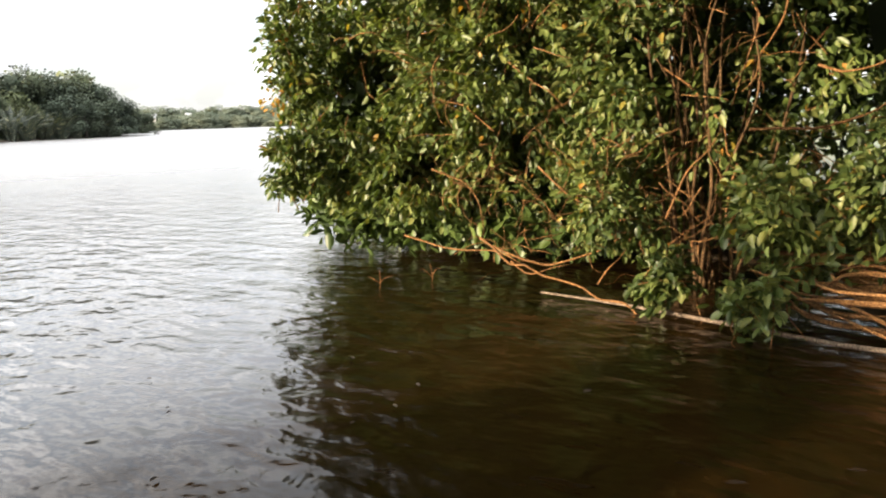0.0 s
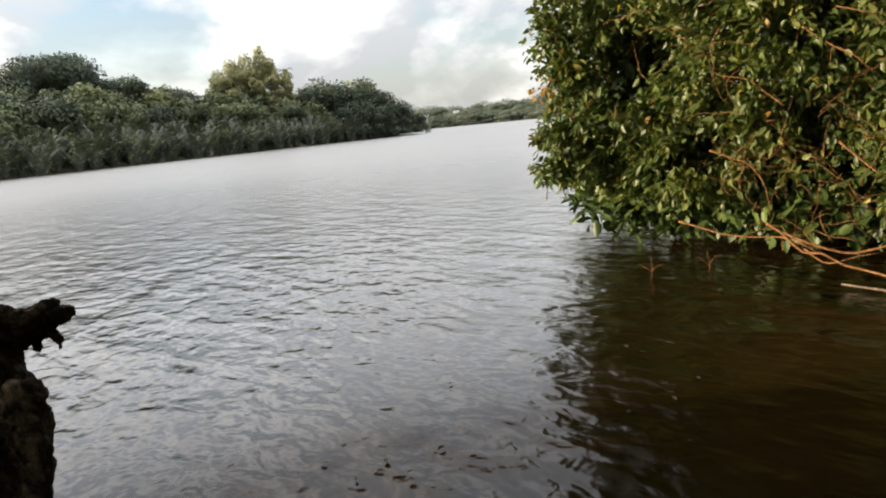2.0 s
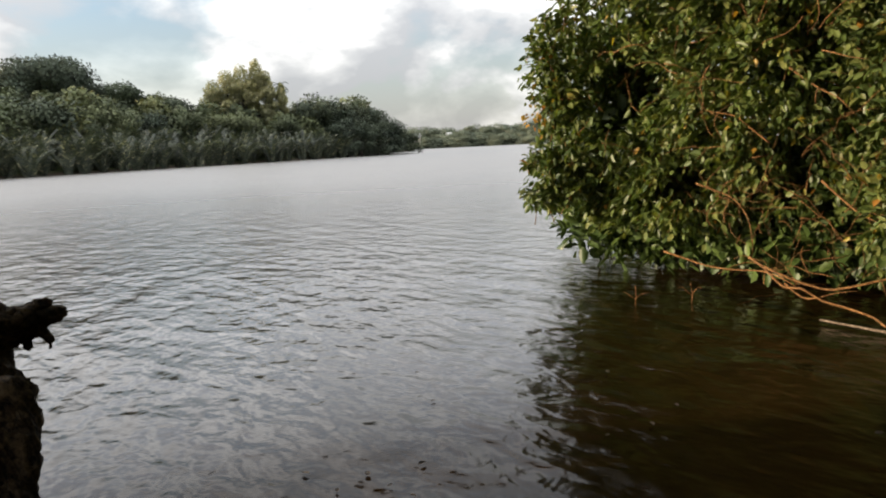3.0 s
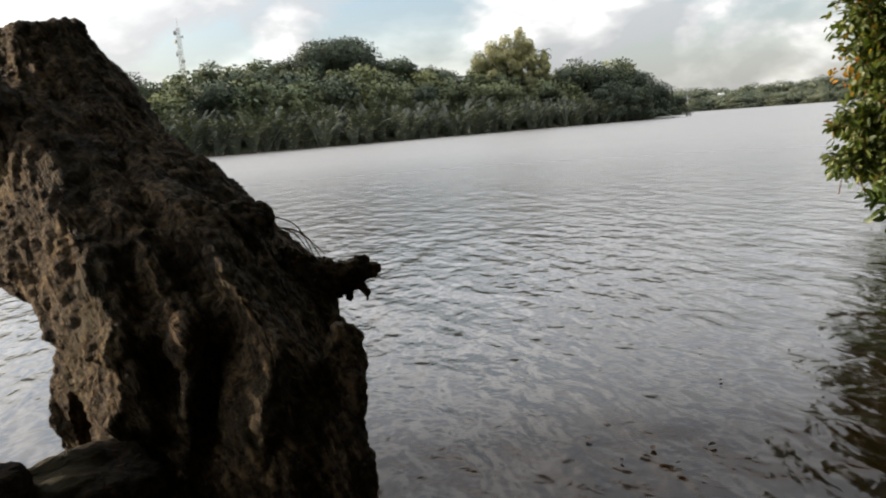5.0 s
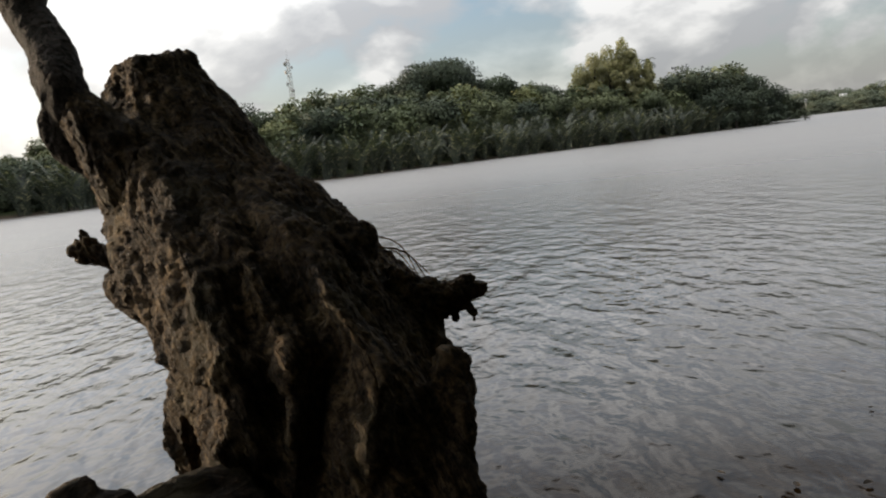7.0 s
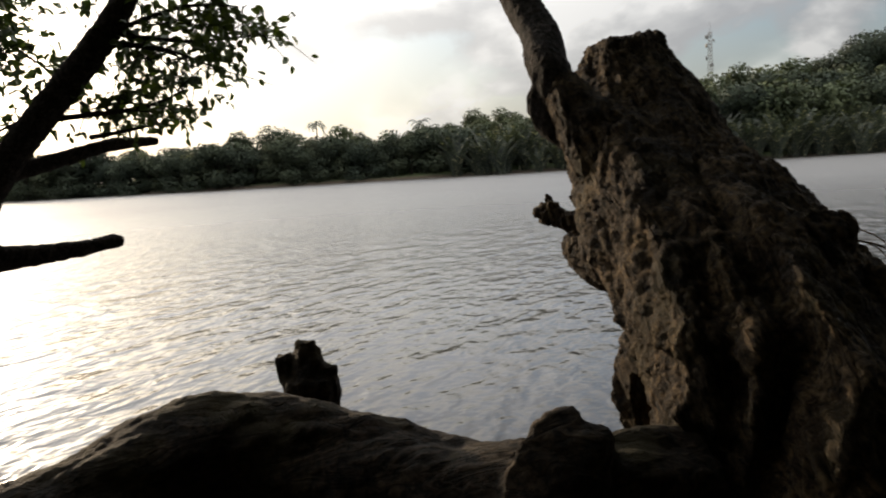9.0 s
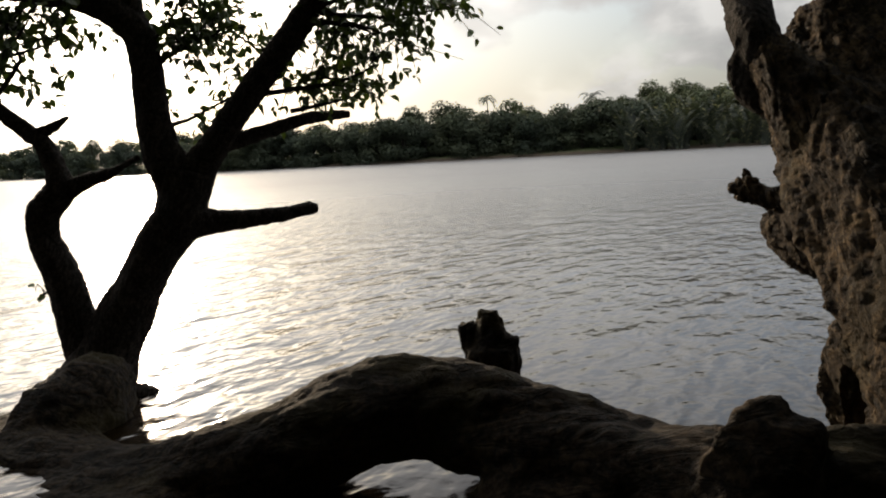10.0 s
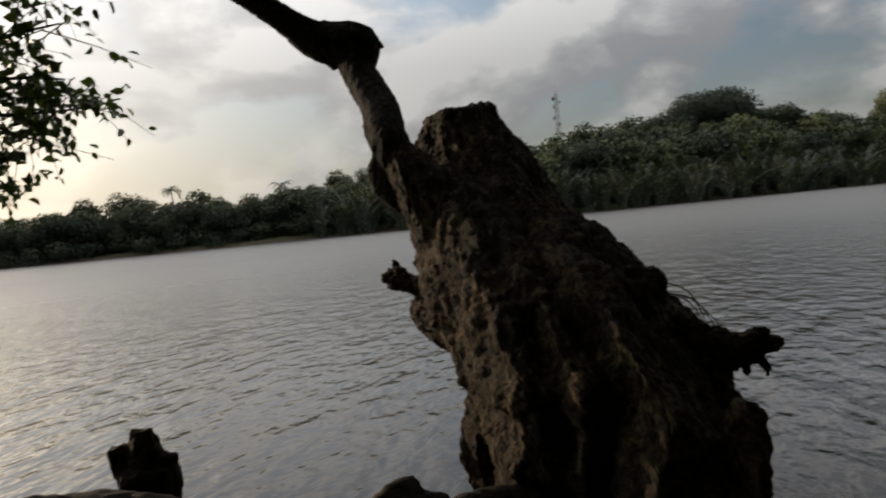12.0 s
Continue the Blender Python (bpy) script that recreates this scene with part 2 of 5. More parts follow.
DARK_LEAF = leaf("dark_foliage", ((0.0, (0.040, 0.053, 0.043)), (1.0, (0.061, 0.074, 0.057))), 0.05, 0.7, 0.25, 0.15, 0.8)
# aerial haze put into the leaf colour: paler and greyer green
HAZE_LEAF = leaf("haze_tinted_foliage", ((0.0, (0.115, 0.136, 0.115)), (1.0, (0.173, 0.191, 0.156))), 0.05, 0.8, 0.2, 0.1, 0.3)
SOIL = bank_soil()
STEEL = mottled("galvanised_steel", (0.16, 0.155, 0.15), (0.24, 0.23, 0.225), 2.0, 0.8, 0.1, 0.0)
PLASTER = mottled("pale_plaster", (0.62, 0.58, 0.5), (0.75, 0.72, 0.66), 0.8)
ROOF = mottled("sheet_roof", (0.5, 0.5, 0.5), (0.68, 0.67, 0.65), 1.2, 0.5)
HULL = mottled("white_hull", (0.55, 0.55, 0.54), (0.66, 0.66, 0.65), 1.5, 0.45)
YELLOW_LEAF = leaf("yellowed_leaf", ((0.0, (0.40, 0.28, 0.04)), (0.6, (0.45, 0.24, 0.05)), (1.0, (0.35, 0.12, 0.03))), 0.35, 0.45, 3.0)
rng = np.random.default_rng(7)


# ---- mesh helpers ----
def thing(name, at, label, category, group="", kind=""):
    ob = new(name)
    ob.location = at
    ob.empty_display_size = 0.2
    return tagged(ob, label, category, group, kind)


def link_mesh(name, mesh, mat, parent=None, label="", smooth=True):
    """One mesh object; its vertices are in world metres and are moved to the parent's place."""
    mesh.materials.clear()
    mesh.materials.append(mat)
    if smooth:
        mesh.polygons.foreach_set("use_smooth", np.ones(len(mesh.polygons), bool))
    ob = new(name, mesh)
    if parent is not None:
        top, shift = parent, Vector((0, 0, 0))
        while top is not None:
            shift += Vector(top.location)
            top = top.parent
        mesh.transform(Matrix.Translation(-shift))
        ob.parent = parent
    return tagged(ob, label)


def raw_mesh(name, verts, faces):
    """A mesh from arrays of vertices and of faces with equal corner counts."""
    verts, faces = np.asarray(verts, np.float32), np.asarray(faces, np.int32)
    mesh = bpy.data.meshes.new(name)
    mesh.vertices.add(len(verts))
    mesh.vertices.foreach_set("co", verts.ravel())
    n, k = faces.shape
    mesh.loops.add(n * k)
    mesh.loops.foreach_set("vertex_index", faces.ravel())
    mesh.polygons.add(n)
    mesh.polygons.foreach_set("loop_start", np.arange(0, n * k, k, dtype=np.int32))
    mesh.update(calc_edges=True)
    return mesh


def glide(points, radii, step):
    """A smooth line through the points (Catmull-Rom), with its radii."""
    p = np.asarray(points, float)
    r = np.asarray(radii, float)
    p = np.vstack([2 * p[0] - p[1], p, 2 * p[-1] - p[-2]])
    out, wide = [], []
    for i in range(1, len(p) - 2):
        n = max(2, int(np.linalg.norm(p[i + 1] - p[i]) / step))
        for s in np.arange(n) / n:
            out.append(0.5 * ((2 * p[i]) + (p[i + 1] - p[i - 1]) * s + (2 * p[i - 1] - 5 * p[i] + 4 * p[i + 1] - p[i + 2]) * s**2 + (3 * p[i] - p[i - 1] - 3 * p[i + 1] + p[i + 2]) * s**3))
            wide.append(r[i - 1] + (r[i] - r[i - 1]) * s)
    out.append(p[-2])
    wide.append(r[-1])
    return np.array(out), np.array(wide)


def tube(points, radii, sides=10, step=0.1, rough=0.0, seed=0):
    """Vertices and quads of a tapered limb; the ends are closed by small rings."""
    line, wide = glide(points, radii, step)
    ahead = np.gradient(line, axis=0)
    ahead /= np.linalg.norm(ahead, axis=1)[:, None] + 1e-9
    side = np.cross(ahead[0], (0.31, 0.2, 0.93) if abs(ahead[0][2]) < 0.9 else (1, 0, 0))
    verts = []
    turn = np.linspace(0, 2 * np.pi, sides, endpoint=False)
    for k, (c, w, a) in enumerate(zip(line, wide, ahead)):
        side = side - a * (side @ a)
        side /= np.linalg.norm(side) + 1e-9
        up = np.cross(a, side)
        ring = np.full(sides, w)
        if rough:
            ring = ring * (1 + rough * np.array([noise.noise((math.cos(u) * 1.3 + seed, math.sin(u) * 1.3, k * step * 2.2 + seed)) for u in turn]))
        verts.append(c + np.outer(ring * np.cos(turn), side) + np.outer(ring * np.sin(turn), up))
    first, last = verts[0], verts[-1]
    verts.insert(0, first.mean(0) + (first - first.mean(0)) * 0.02)
    verts.append(last.mean(0) + (last - last.mean(0)) * 0.02)
    n = len(verts)
    i = np.arange(n - 1)[:, None] * sides
    j = np.arange(sides)[None, :]
    k = (j + 1) % sides
    faces = np.stack([i + j, i + k, i + sides + k, i + sides + j], -1).reshape(-1, 4)
    return np.vstack(verts), faces


def joined(pieces):
    verts, faces, base = [], [], 0
    for v, f in pieces:
        verts.append(v)
        faces.append(f + base)
        base += len(v)
    return np.vstack(verts), np.vstack(faces)


def fused(name, pieces, voxel, bumps, seed=0.0, grain=(0, 0, 1), relax=4):
    """Limbs grown together into one skin, then roughened. bumps: (size, depth, squeeze along the grain) each."""
    mesh = raw_mesh(name, *joined(pieces))
    ob = bpy.data.objects.new(name, mesh)
    scene.collection.objects.link(ob)
    skin = ob.modifiers.new("skin", "REMESH")
    skin.mode, skin.voxel_size = "VOXEL", voxel
    ease = ob.modifiers.new("ease", "SMOOTH")
    ease.factor, ease.iterations = 0.5, relax
    done = bpy.data.meshes.new_from_object(ob.evaluated_get(bpy.context.evaluated_depsgraph_get()))
    bpy.data.objects.remove(ob)
    bpy.data.meshes.remove(mesh)
    n = len(done.vertices)
    co, no = np.empty(n * 3, np.float32), np.empty(n * 3, np.float32)
    done.vertices.foreach_get("co", co)
    done.vertices.foreach_get("normal", no)
    co, no = co.reshape(-1, 3), no.reshape(-1, 3)
    push = np.zeros(n)
    grain_way = np.array(grain, float) / np.linalg.norm(grain)
    for size, depth, stretch in bumps:
        along = co @ grain_way
        q = (co - np.outer(along, grain_way) * (1 - stretch)) / size + seed
        push += depth * np.array([2 * abs(noise.noise(v)) - 0.5 for v in q.tolist()])
    co = co + no * push[:, None].astype(np.float32)
    done.vertices.foreach_set("co", co.ravel())
    done.update()
    return done


def leaf_cloud(base, way, size, width=0.48, curl=0.25, face=None):
    """Folded leaves of six corners: arrays of places, directions and lengths."""
    n = len(base)
    way = way / (np.linalg.norm(way, axis=1)[:, None] + 1e-9)
    face = rng.normal(size=(n, 3)) * 0.6 + (0, 0, 1) if face is None else face
    across = np.cross(way, face)
    across /= np.linalg.norm(across, axis=1)[:, None] + 1e-9
    up = np.cross(across, way)
    s = size[:, None]
    w = s * width * 0.5 * rng.uniform(0.75, 1.2, (n, 1))
    lift = up * w * rng.uniform(0.1, 0.7, (n, 1))
    droop = up * s * curl * rng.uniform(-0.2, 1.0, (n, 1))
    pts = np.stack([base, base + way * s * 0.33 + across * w + lift, base + way * s * 0.72 + across * w * 0.8 + lift - droop * 0.4, base + way * s - droop,
                    base + way * s * 0.72 - across * w * 0.8 + lift - droop * 0.4, base + way * s * 0.33 - across * w + lift], 1).reshape(-1, 3)
    k = np.arange(n)[:, None] * 6
    faces = np.concatenate([k + np.array([[0, 1, 2, 3]]), k + np.array([[0, 3, 4, 5]])], 0)
    return pts, faces


# ---- ground and river ----
FAR_SHORE = [(-900, -700), (-240, -190), (-146, -76), (-98, -19), (-90, 5), (-85, 30), (-76, 52), (-69, 102), (-62, 156), (-72, 168), (-130, 190), (-300, 230), (-900, 260), (-2800, 300), (-2800, -700)]
DOWNSTREAM = [(-2800, 520), (-300, 440), (-105, 428), (0, 432), (140, 420), (420, 380), (2800, 300), (2800, 2800), (-2800, 2800)]
NEAR_SHORE = [(-40, -60), (-9, -9), (-3.4, -3.0), (-1.9, -1.1), (-1.1, 0.5), (0.4, 0.9), (2.0, 1.9), (2.7, 3.3), (2.3, 4.1), (1.95, 5.2), (0.8, 7.2), (-0.9, 8.0), (-1.3, 9.2), (-0.6, 12), (25, 60), (70, 200), (400, 300), (2800, 250), (2800, -2800), (-40, -2800)]


def inland(x, y, ring):
    """Distance to the shore ring, positive on the land."""
    ring = np.array(ring, float)
    nearest, inside = np.full(x.shape, 1e9), np.zeros(x.shape, bool)
    for (ax, ay), (bx, by) in zip(ring, np.roll(ring, -1, 0)):
        dx, dy = bx - ax, by - ay
        s = np.clip(((x - ax) * dx + (y - ay) * dy) / (dx * dx + dy * dy), 0, 1)
        nearest = np.minimum(nearest, np.hypot(x - ax - s * dx, y - ay - s * dy))
        crosses = ((ay > y) != (by > y)) & (x < (bx - ax) * (y - ay) / (by - ay + 1e-12) + ax)
        inside ^= crosses
    return np.where(inside, nearest, -nearest)


def land_height(x, y):
    far, down, near = inland(x, y, FAR_SHORE), inland(x, y, DOWNSTREAM), inland(x, y, NEAR_SHORE)
    bank = np.clip(0.25 * far, -1.4, 0.8) + np.clip((far - 6) * 0.02, 0, 1.5)
    hill = 7.0 * np.exp(-(((x + 112) / 34) ** 2 + ((y - 96) / 30) ** 2)) + 7.5 * np.exp(-(((x + 150) / 40) ** 2 + ((y - 70) / 55) ** 2))
    far_z = bank + hill * np.clip(far / 25, 0, 1)
    down_z = np.clip(0.25 * down, -1.4, 1.0) + np.clip(down * 0.05, 0, 9)
    near_z = np.clip(0.22 * near, -1.4, 0.22) + np.clip((near - 1.5) * 0.03, 0, 1.2)
    # a drowned hollow among the shrub's roots
    near_z = near_z - 0.5 * np.exp(-(((x - 1.8) / 1.1) ** 2 + ((y - 5.2) / 1.1) ** 2)) + 0.3 * np.exp(-(((x - 3.1) / 0.7) ** 2 + ((y - 4.2) / 0.7) ** 2))
    return np.maximum(np.maximum(far_z, down_z), near_z)


def ground_sheet():
    xs = np.concatenate([np.linspace(-2700, -320, 14), np.arange(-300, -12, 5.0), np.arange(-12, 10, 0.5), np.linspace(10, 120, 16), np.linspace(160, 2700, 14)])
    ys = np.concatenate([np.linspace(-2600, -240, 14), np.arange(-220, -8, 6.0), np.arange(-8, 12, 0.5), np.arange(12, 200, 5.0), np.linspace(205, 520, 22), np.linspace(580, 2700, 12)])
    x, y = np.meshgrid(xs, ys, indexing="ij")
    z = land_height(x, y)
    z = z + 0.05 * np.sin(x * 1.7 + 2 * np.sin(y * 0.9)) * np.cos(y * 1.3) * (np.hypot(x, y) < 30)
    verts = np.stack([x, y, z], -1).reshape(-1, 3)
    a, b = len(xs), len(ys)
    i, j = np.meshgrid(np.arange(a - 1), np.arange(b - 1), indexing="ij")
    k = i * b + j
    faces = np.stack([k, k + b, k + b + 1, k + 1], -1).reshape(-1, 4)
    return tagged(link_mesh("ground", raw_mesh("ground", verts, faces), SOIL), "muddy riverbed and low earth banks", "ground", kind="structure")


def river_sheet():
    edge = np.concatenate([-np.geomspace(2600, 3, 18), np.linspace(-2, 2, 5), np.geomspace(3, 2600, 18)])
    x, y = np.meshgrid(edge, edge, indexing="ij")
    n = len(edge)
    i, j = np.meshgrid(np.arange(n - 1), np.arange(n - 1), indexing="ij")
    k = i * n + j
    verts = np.stack([x, y, 0 * x], -1).reshape(-1, 3)
    faces = np.stack([k, k + n, k + n + 1, k + 1], -1).reshape(-1, 4)
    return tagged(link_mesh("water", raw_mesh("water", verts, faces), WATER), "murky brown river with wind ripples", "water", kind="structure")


ground_sheet()
river_sheet()


# ---- the old leaning tree at the water's edge ----
def broken_end(at, way, radius, count, length, seed):
    """Splinters standing off a snapped end."""
    own = np.random.default_rng(seed)
    way = np.array(way, float) / np.linalg.norm(way)
    pieces = []
    for _ in range(count):
        off = own.normal(size=3)
        off -= way * (off @ way)
        off /= np.linalg.norm(off) * own.uniform(1.0, 2.5)
        start = np.array(at) + off * radius * 0.5
        tip = start + way * own.uniform(0.3, 1.0) * length + off * radius * 0.15
        pieces.append(tube([start - way * radius, (start + tip) / 2 + own.normal(size=3) * radius * 0.1, tip], [radius * 0.5, radius * 0.4, radius * 0.14], 6, 0.03))
    return pieces


def folded_trunk(levels):
    """A leaning trunk as level slices (x, y, z, half-width): a flat weathered flank, a sharp ridge and folds in its face."""
    front, right = np.array((0.882, -0.471, 0.0)), np.array((0.471, 0.882, 0.0))
    table = np.array(levels)[::-1]
    run = np.concatenate([[0], np.cumsum(np.linalg.norm(np.diff(table[:, :3], axis=0), axis=1))])
    verts, sides = [], 72
    for k, s in enumerate(np.arange(0, run[-1], 0.04)):
        x, y, z, h = (np.interp(s, run, table[:, i]) for i in range(4))
        edge = np.interp(z, (0.1, 0.35, 0.55, 0.85, 1.25, 1.9), (-0.92, -0.85, -0.68, -0.42, -0.25, -0.18)) + 0.13 * noise.noise((z * 6.0, 1.3, 0)) + 0.06 * noise.noise((z * 15.0, 3.3, 0))
        deep = np.interp(z, (0.1, 0.4, 0.6, 1.2, 1.6, 2.0), (0.62, 0.75, 0.85, 0.98, 0.85, 0.6)) + 0.06 * noise.noise((z * 5.0, 4.1, 0))
        rib = np.interp(z, (0.2, 0.5, 0.9), (0.05, 0.12, 0.34)) + 0.10 * noise.noise((z * 4.0, 7.7, 0))
        proud = np.interp(z, (0.1, 0.35, 0.6, 0.9, 1.1, 1.3), (-0.05, 0.24, 0.46, 0.48, 0.18, -0.05)) + 0.12 * noise.noise((z * 7.0, 2.7, 0))
        slim = np.interp(z, (0.3, 0.8, 1.1, 1.7), (0.85, 0.75, 0.45, 0.6))
        mid = (edge + rib) / 2
        fine = np.interp(z, (0.3, 0.6, 1.0, 1.2), (0.0, 0.14, 0.16, 0.0))
        outline = [(-1.0, -0.1), (edge * 0.55 - 0.45, deep * 0.5), (edge, deep), (edge + 0.07, deep - 0.02), (mid - 0.08, deep - 0.10), (mid - 0.02, deep + fine), (mid + 0.06, deep + fine - 0.04), (mid + 0.12, deep - 0.05),
                   (rib - 0.12, deep - 0.03), (rib, deep + proud), (rib + 0.09, deep + proud - 0.05), (rib + 0.2, deep - 0.05), (0.68, 0.5), (0.9, 0.2), (1.0, -0.05), (slim, -0.45), (slim - 0.5, -0.75), (-0.4, -0.75), (-0.8, -0.45)]
        loop = np.array(outline + outline[:1])
        arc = np.concatenate([[0], np.cumsum(np.linalg.norm(np.diff(loop, axis=0), axis=1))])
        at = np.linspace(0, arc[-1], sides, endpoint=False)
        u, w = np.interp(at, arc, loop[:, 0]), np.interp(at, arc, loop[:, 1])
        verts.append(np.array((x, y, z)) + h * (np.outer(u, right) + np.outer(w, front)))
    first, last = verts[0], verts[-1]
    verts.insert(0, first.mean(0) + (first - first.mean(0)) * 0.02)
    verts.append(last.mean(0) + (last - last.mean(0)) * 0.02 + (0, 0, 0.03))
    i = np.arange(len(verts) - 1)[:, None] * sides
    j = np.arange(sides)[None, :]
    k = (j + 1) % sides
    return np.vstack(verts), np.stack([i + j, i + k, i + sides + k, i + sides + j], -1).reshape(-1, 4)


def leaning_tree():
    top = thing("leaning_tree", (-2.5, 0.8, -0.2), "old gnarled leaning tree with flaking brown bark rooted in the water", "tree")
    levels = [(-4.66, 1.36, 2.05, 0.20), (-4.65, 1.34, 1.96, 0.25), (-4.54, 1.32, 1.79, 0.335), (-4.29, 1.26, 1.56, 0.415), (-4.0, 1.22, 1.34, 0.475), (-3.77, 1.21, 1.19, 0.51), (-3.64, 1.2, 1.11, 0.53), (-3.48, 1.19, 1.02, 0.56), (-3.33, 1.18, 0.92, 0.57), (-3.25, 1.19, 0.87, 0.57), (-3.08, 1.17, 0.76, 0.57), (-3.02, 1.15, 0.69, 0.56), (-2.96, 1.15, 0.63, 0.54), (-2.87, 1.12, 0.54, 0.55), (-2.78, 1.08, 0.43, 0.50), (-2.69, 1.03, 0.34, 0.46), (-2.54, 0.91, 0.17, 0.44), (-2.4, 0.9, -0.7, 0.55)]
    trunk = [folded_trunk(levels),
             tube([(-3.0, 1.33, 0.95), (-2.97, 1.42, 1.04), (-2.95, 1.48, 1.075)], [0.16, 0.10, 0.045], 10, 0.04, 0.25, 12.0),
             tube([(-2.1, 1.0, -0.3), (-2.12, 1.04, 0.25), (-2.17, 1.085, 0.41), (-2.24, 1.15, 0.51), (-2.29, 1.21, 0.59), (-2.30, 1.24, 0.68), (-2.31, 1.235, 0.735)], [0.09, 0.085, 0.08, 0.075, 0.075, 0.06, 0.03], 10, 0.03, 0.3, 9.0),
             tube([(-2.35, 0.95, -0.3), (-2.38, 1.0, 0.3), (-2.5, 1.08, 0.55), (-2.62, 1.18, 0.72)], [0.27, 0.25, 0.2, 0.12], 12, 0.05, 0.2, 5.0),
             tube([(-3.95, 1.02, 0.86), (-4.22, 0.92, 0.88), (-4.33, 0.92, 0.95)], [0.17, 0.13, 0.09], 12, 0.04, 0.25, 13.0),
             tube([(-3.9, 1.2, 0.75), (-4.15, 1.04, 0.84), (-4.27, 0.97, 0.90)], [0.2, 0.16, 0.12], 12, 0.05, 0.25, 6.0),
             tube([(-3.2, 0.95, 0.62), (-3.3, 0.80, 0.52), (-3.25, 0.72, 0.36), (-3.15, 0.72, 0.2)], [0.14, 0.11, 0.09, 0.06], 10, 0.04, 0.3, 8.0),
             tube([(-3.90, 1.0, 1.0), (-4.02, 0.95, 1.3), (-4.15, 0.88, 1.52), (-4.26, 0.83, 1.68), (-4.32, 0.80, 1.77)], [0.10, 0.16, 0.145, 0.115, 0.08], 14, 0.05, 0.15, 4.0),
             tube([(-4.0, 1.2, 1.3), (-4.22, 1.04, 1.50), (-4.30, 1.0, 1.62)], [0.22, 0.15, 0.08], 14, 0.05, 0.15, 4.5)]
    mesh = fused("trunk", trunk, 0.012, ((0.30, 0.045, 0.25), (0.12, 0.018, 0.2), (0.05, 0.017, 0.35), (0.022, 0.010, 0.55)), 2.3, (-0.68, 0.10, 0.72), 5)
    link_mesh("trunk", mesh, BARK, top, "thick slanting trunk with ridged bark and a sawn-off crown")
    limb = [tube([(-4.22, 0.98, 1.45), (-4.27, 0.86, 1.62), (-4.345, 0.798, 1.815), (-4.73, 0.875, 2.10), (-5.10, 0.88, 2.39), (-5.20, 0.90, 2.575), (-5.30, 0.67, 2.65), (-5.36, 0.51, 2.78), (-5.40, 0.355, 2.91), (-5.46, 0.0, 3.15), (-5.5, -0.35, 3.3)],
                 [0.06, 0.09, 0.118, 0.113, 0.11, 0.17, 0.128, 0.1, 0.092, 0.08, 0.06], 14, 0.04, 0.22, 1.0),
            tube([(-5.18, 0.98, 2.55), (-5.2, 0.96, 2.70)], [0.11, 0.05], 8, 0.03, 0.3, 2.0), tube([(-5.27, 0.74, 2.56), (-5.25, 0.78, 2.45)], [0.09, 0.04], 8, 0.03, 0.3, 5.0),
            tube([(-4.33, 0.80, 1.76), (-4.38, 0.755, 1.69), (-4.33, 0.78, 1.57), (-4.24, 0.86, 1.46)], [0.10, 0.088, 0.085, 0.07], 8, 0.04, 0.2, 3.0)]
    link_mesh("limb", fused("limb", limb, 0.012, ((0.10, 0.008, 0.4), (0.035, 0.006, 0.6)), 5.0), SMOOTH_BARK, top, "dark bent limb with a swollen elbow")
    stub = [tube([(-2.878, 1.475, 0.773), (-2.795, 1.561, 0.773), (-2.728, 1.630, 0.781), (-2.682, 1.679, 0.784)], [0.14, 0.10, 0.062, 0.055], 14, 0.02, 0.4, 2.0),
            tube([(-2.721, 1.643, 0.803), (-2.672, 1.700, 0.834), (-2.651, 1.724, 0.845)], [0.04, 0.032, 0.016], 7, 0.02, 0.3, 1.0),
            tube([(-2.703, 1.656, 0.780), (-2.652, 1.710, 0.785), (-2.605, 1.713, 0.782)], [0.04, 0.03, 0.012], 7, 0.02, 0.3, 3.0),
            tube([(-2.707, 1.647, 0.759), (-2.666, 1.683, 0.731), (-2.627, 1.674, 0.704), (-2.627, 1.668, 0.677)], [0.036, 0.026, 0.018, 0.006], 7, 0.02, 0.3, 5.0),
            tube([(-2.727, 1.625, 0.748), (-2.700, 1.643, 0.705), (-2.701, 1.637, 0.682)], [0.03, 0.02, 0.008], 7, 0.02, 0.3, 6.0)]
    snapped = link_mesh("broken_stub", fused("broken_stub", stub, 0.008, ((0.06, 0.016, 0.8), (0.022, 0.009, 0.6)), 6.0, (0.3, 1, 0.1), 1), BARK, top, "snapped branch stub with splintered end")
    for v, f in broken_end((-2.672, 1.691, 0.792), (0.5, 0.75, 0.1), 0.045, 12, 0.10, 3):
        link_mesh("splinter", raw_mesh("splinter", v, f), BARK, snapped)
    stub = [tube([(-4.2, 1.05, 0.97), (-4.44, 0.9, 1.02), (-4.58, 0.79, 1.05)], [0.085, 0.06, 0.045], 10, 0.03, 0.45, 5.0), tube([(-4.46, 0.86, 1.06), (-4.52, 0.82, 1.13), (-4.53, 0.82, 1.17)], [0.04, 0.03, 0.01], 7, 0.02, 0.3, 3.0)]
    stub += broken_end((-4.56, 0.8, 1.08), (-1, -0.7, 0.3), 0.055, 6, 0.07, 8)
    link_mesh("broken_stub", fused("broken_stub", stub, 0.01, ((0.05, 0.016, 1.0), (0.02, 0.008, 0.8)), 4.0, (1, 0.7, 0), 1), BARK, top, "short broken stub")
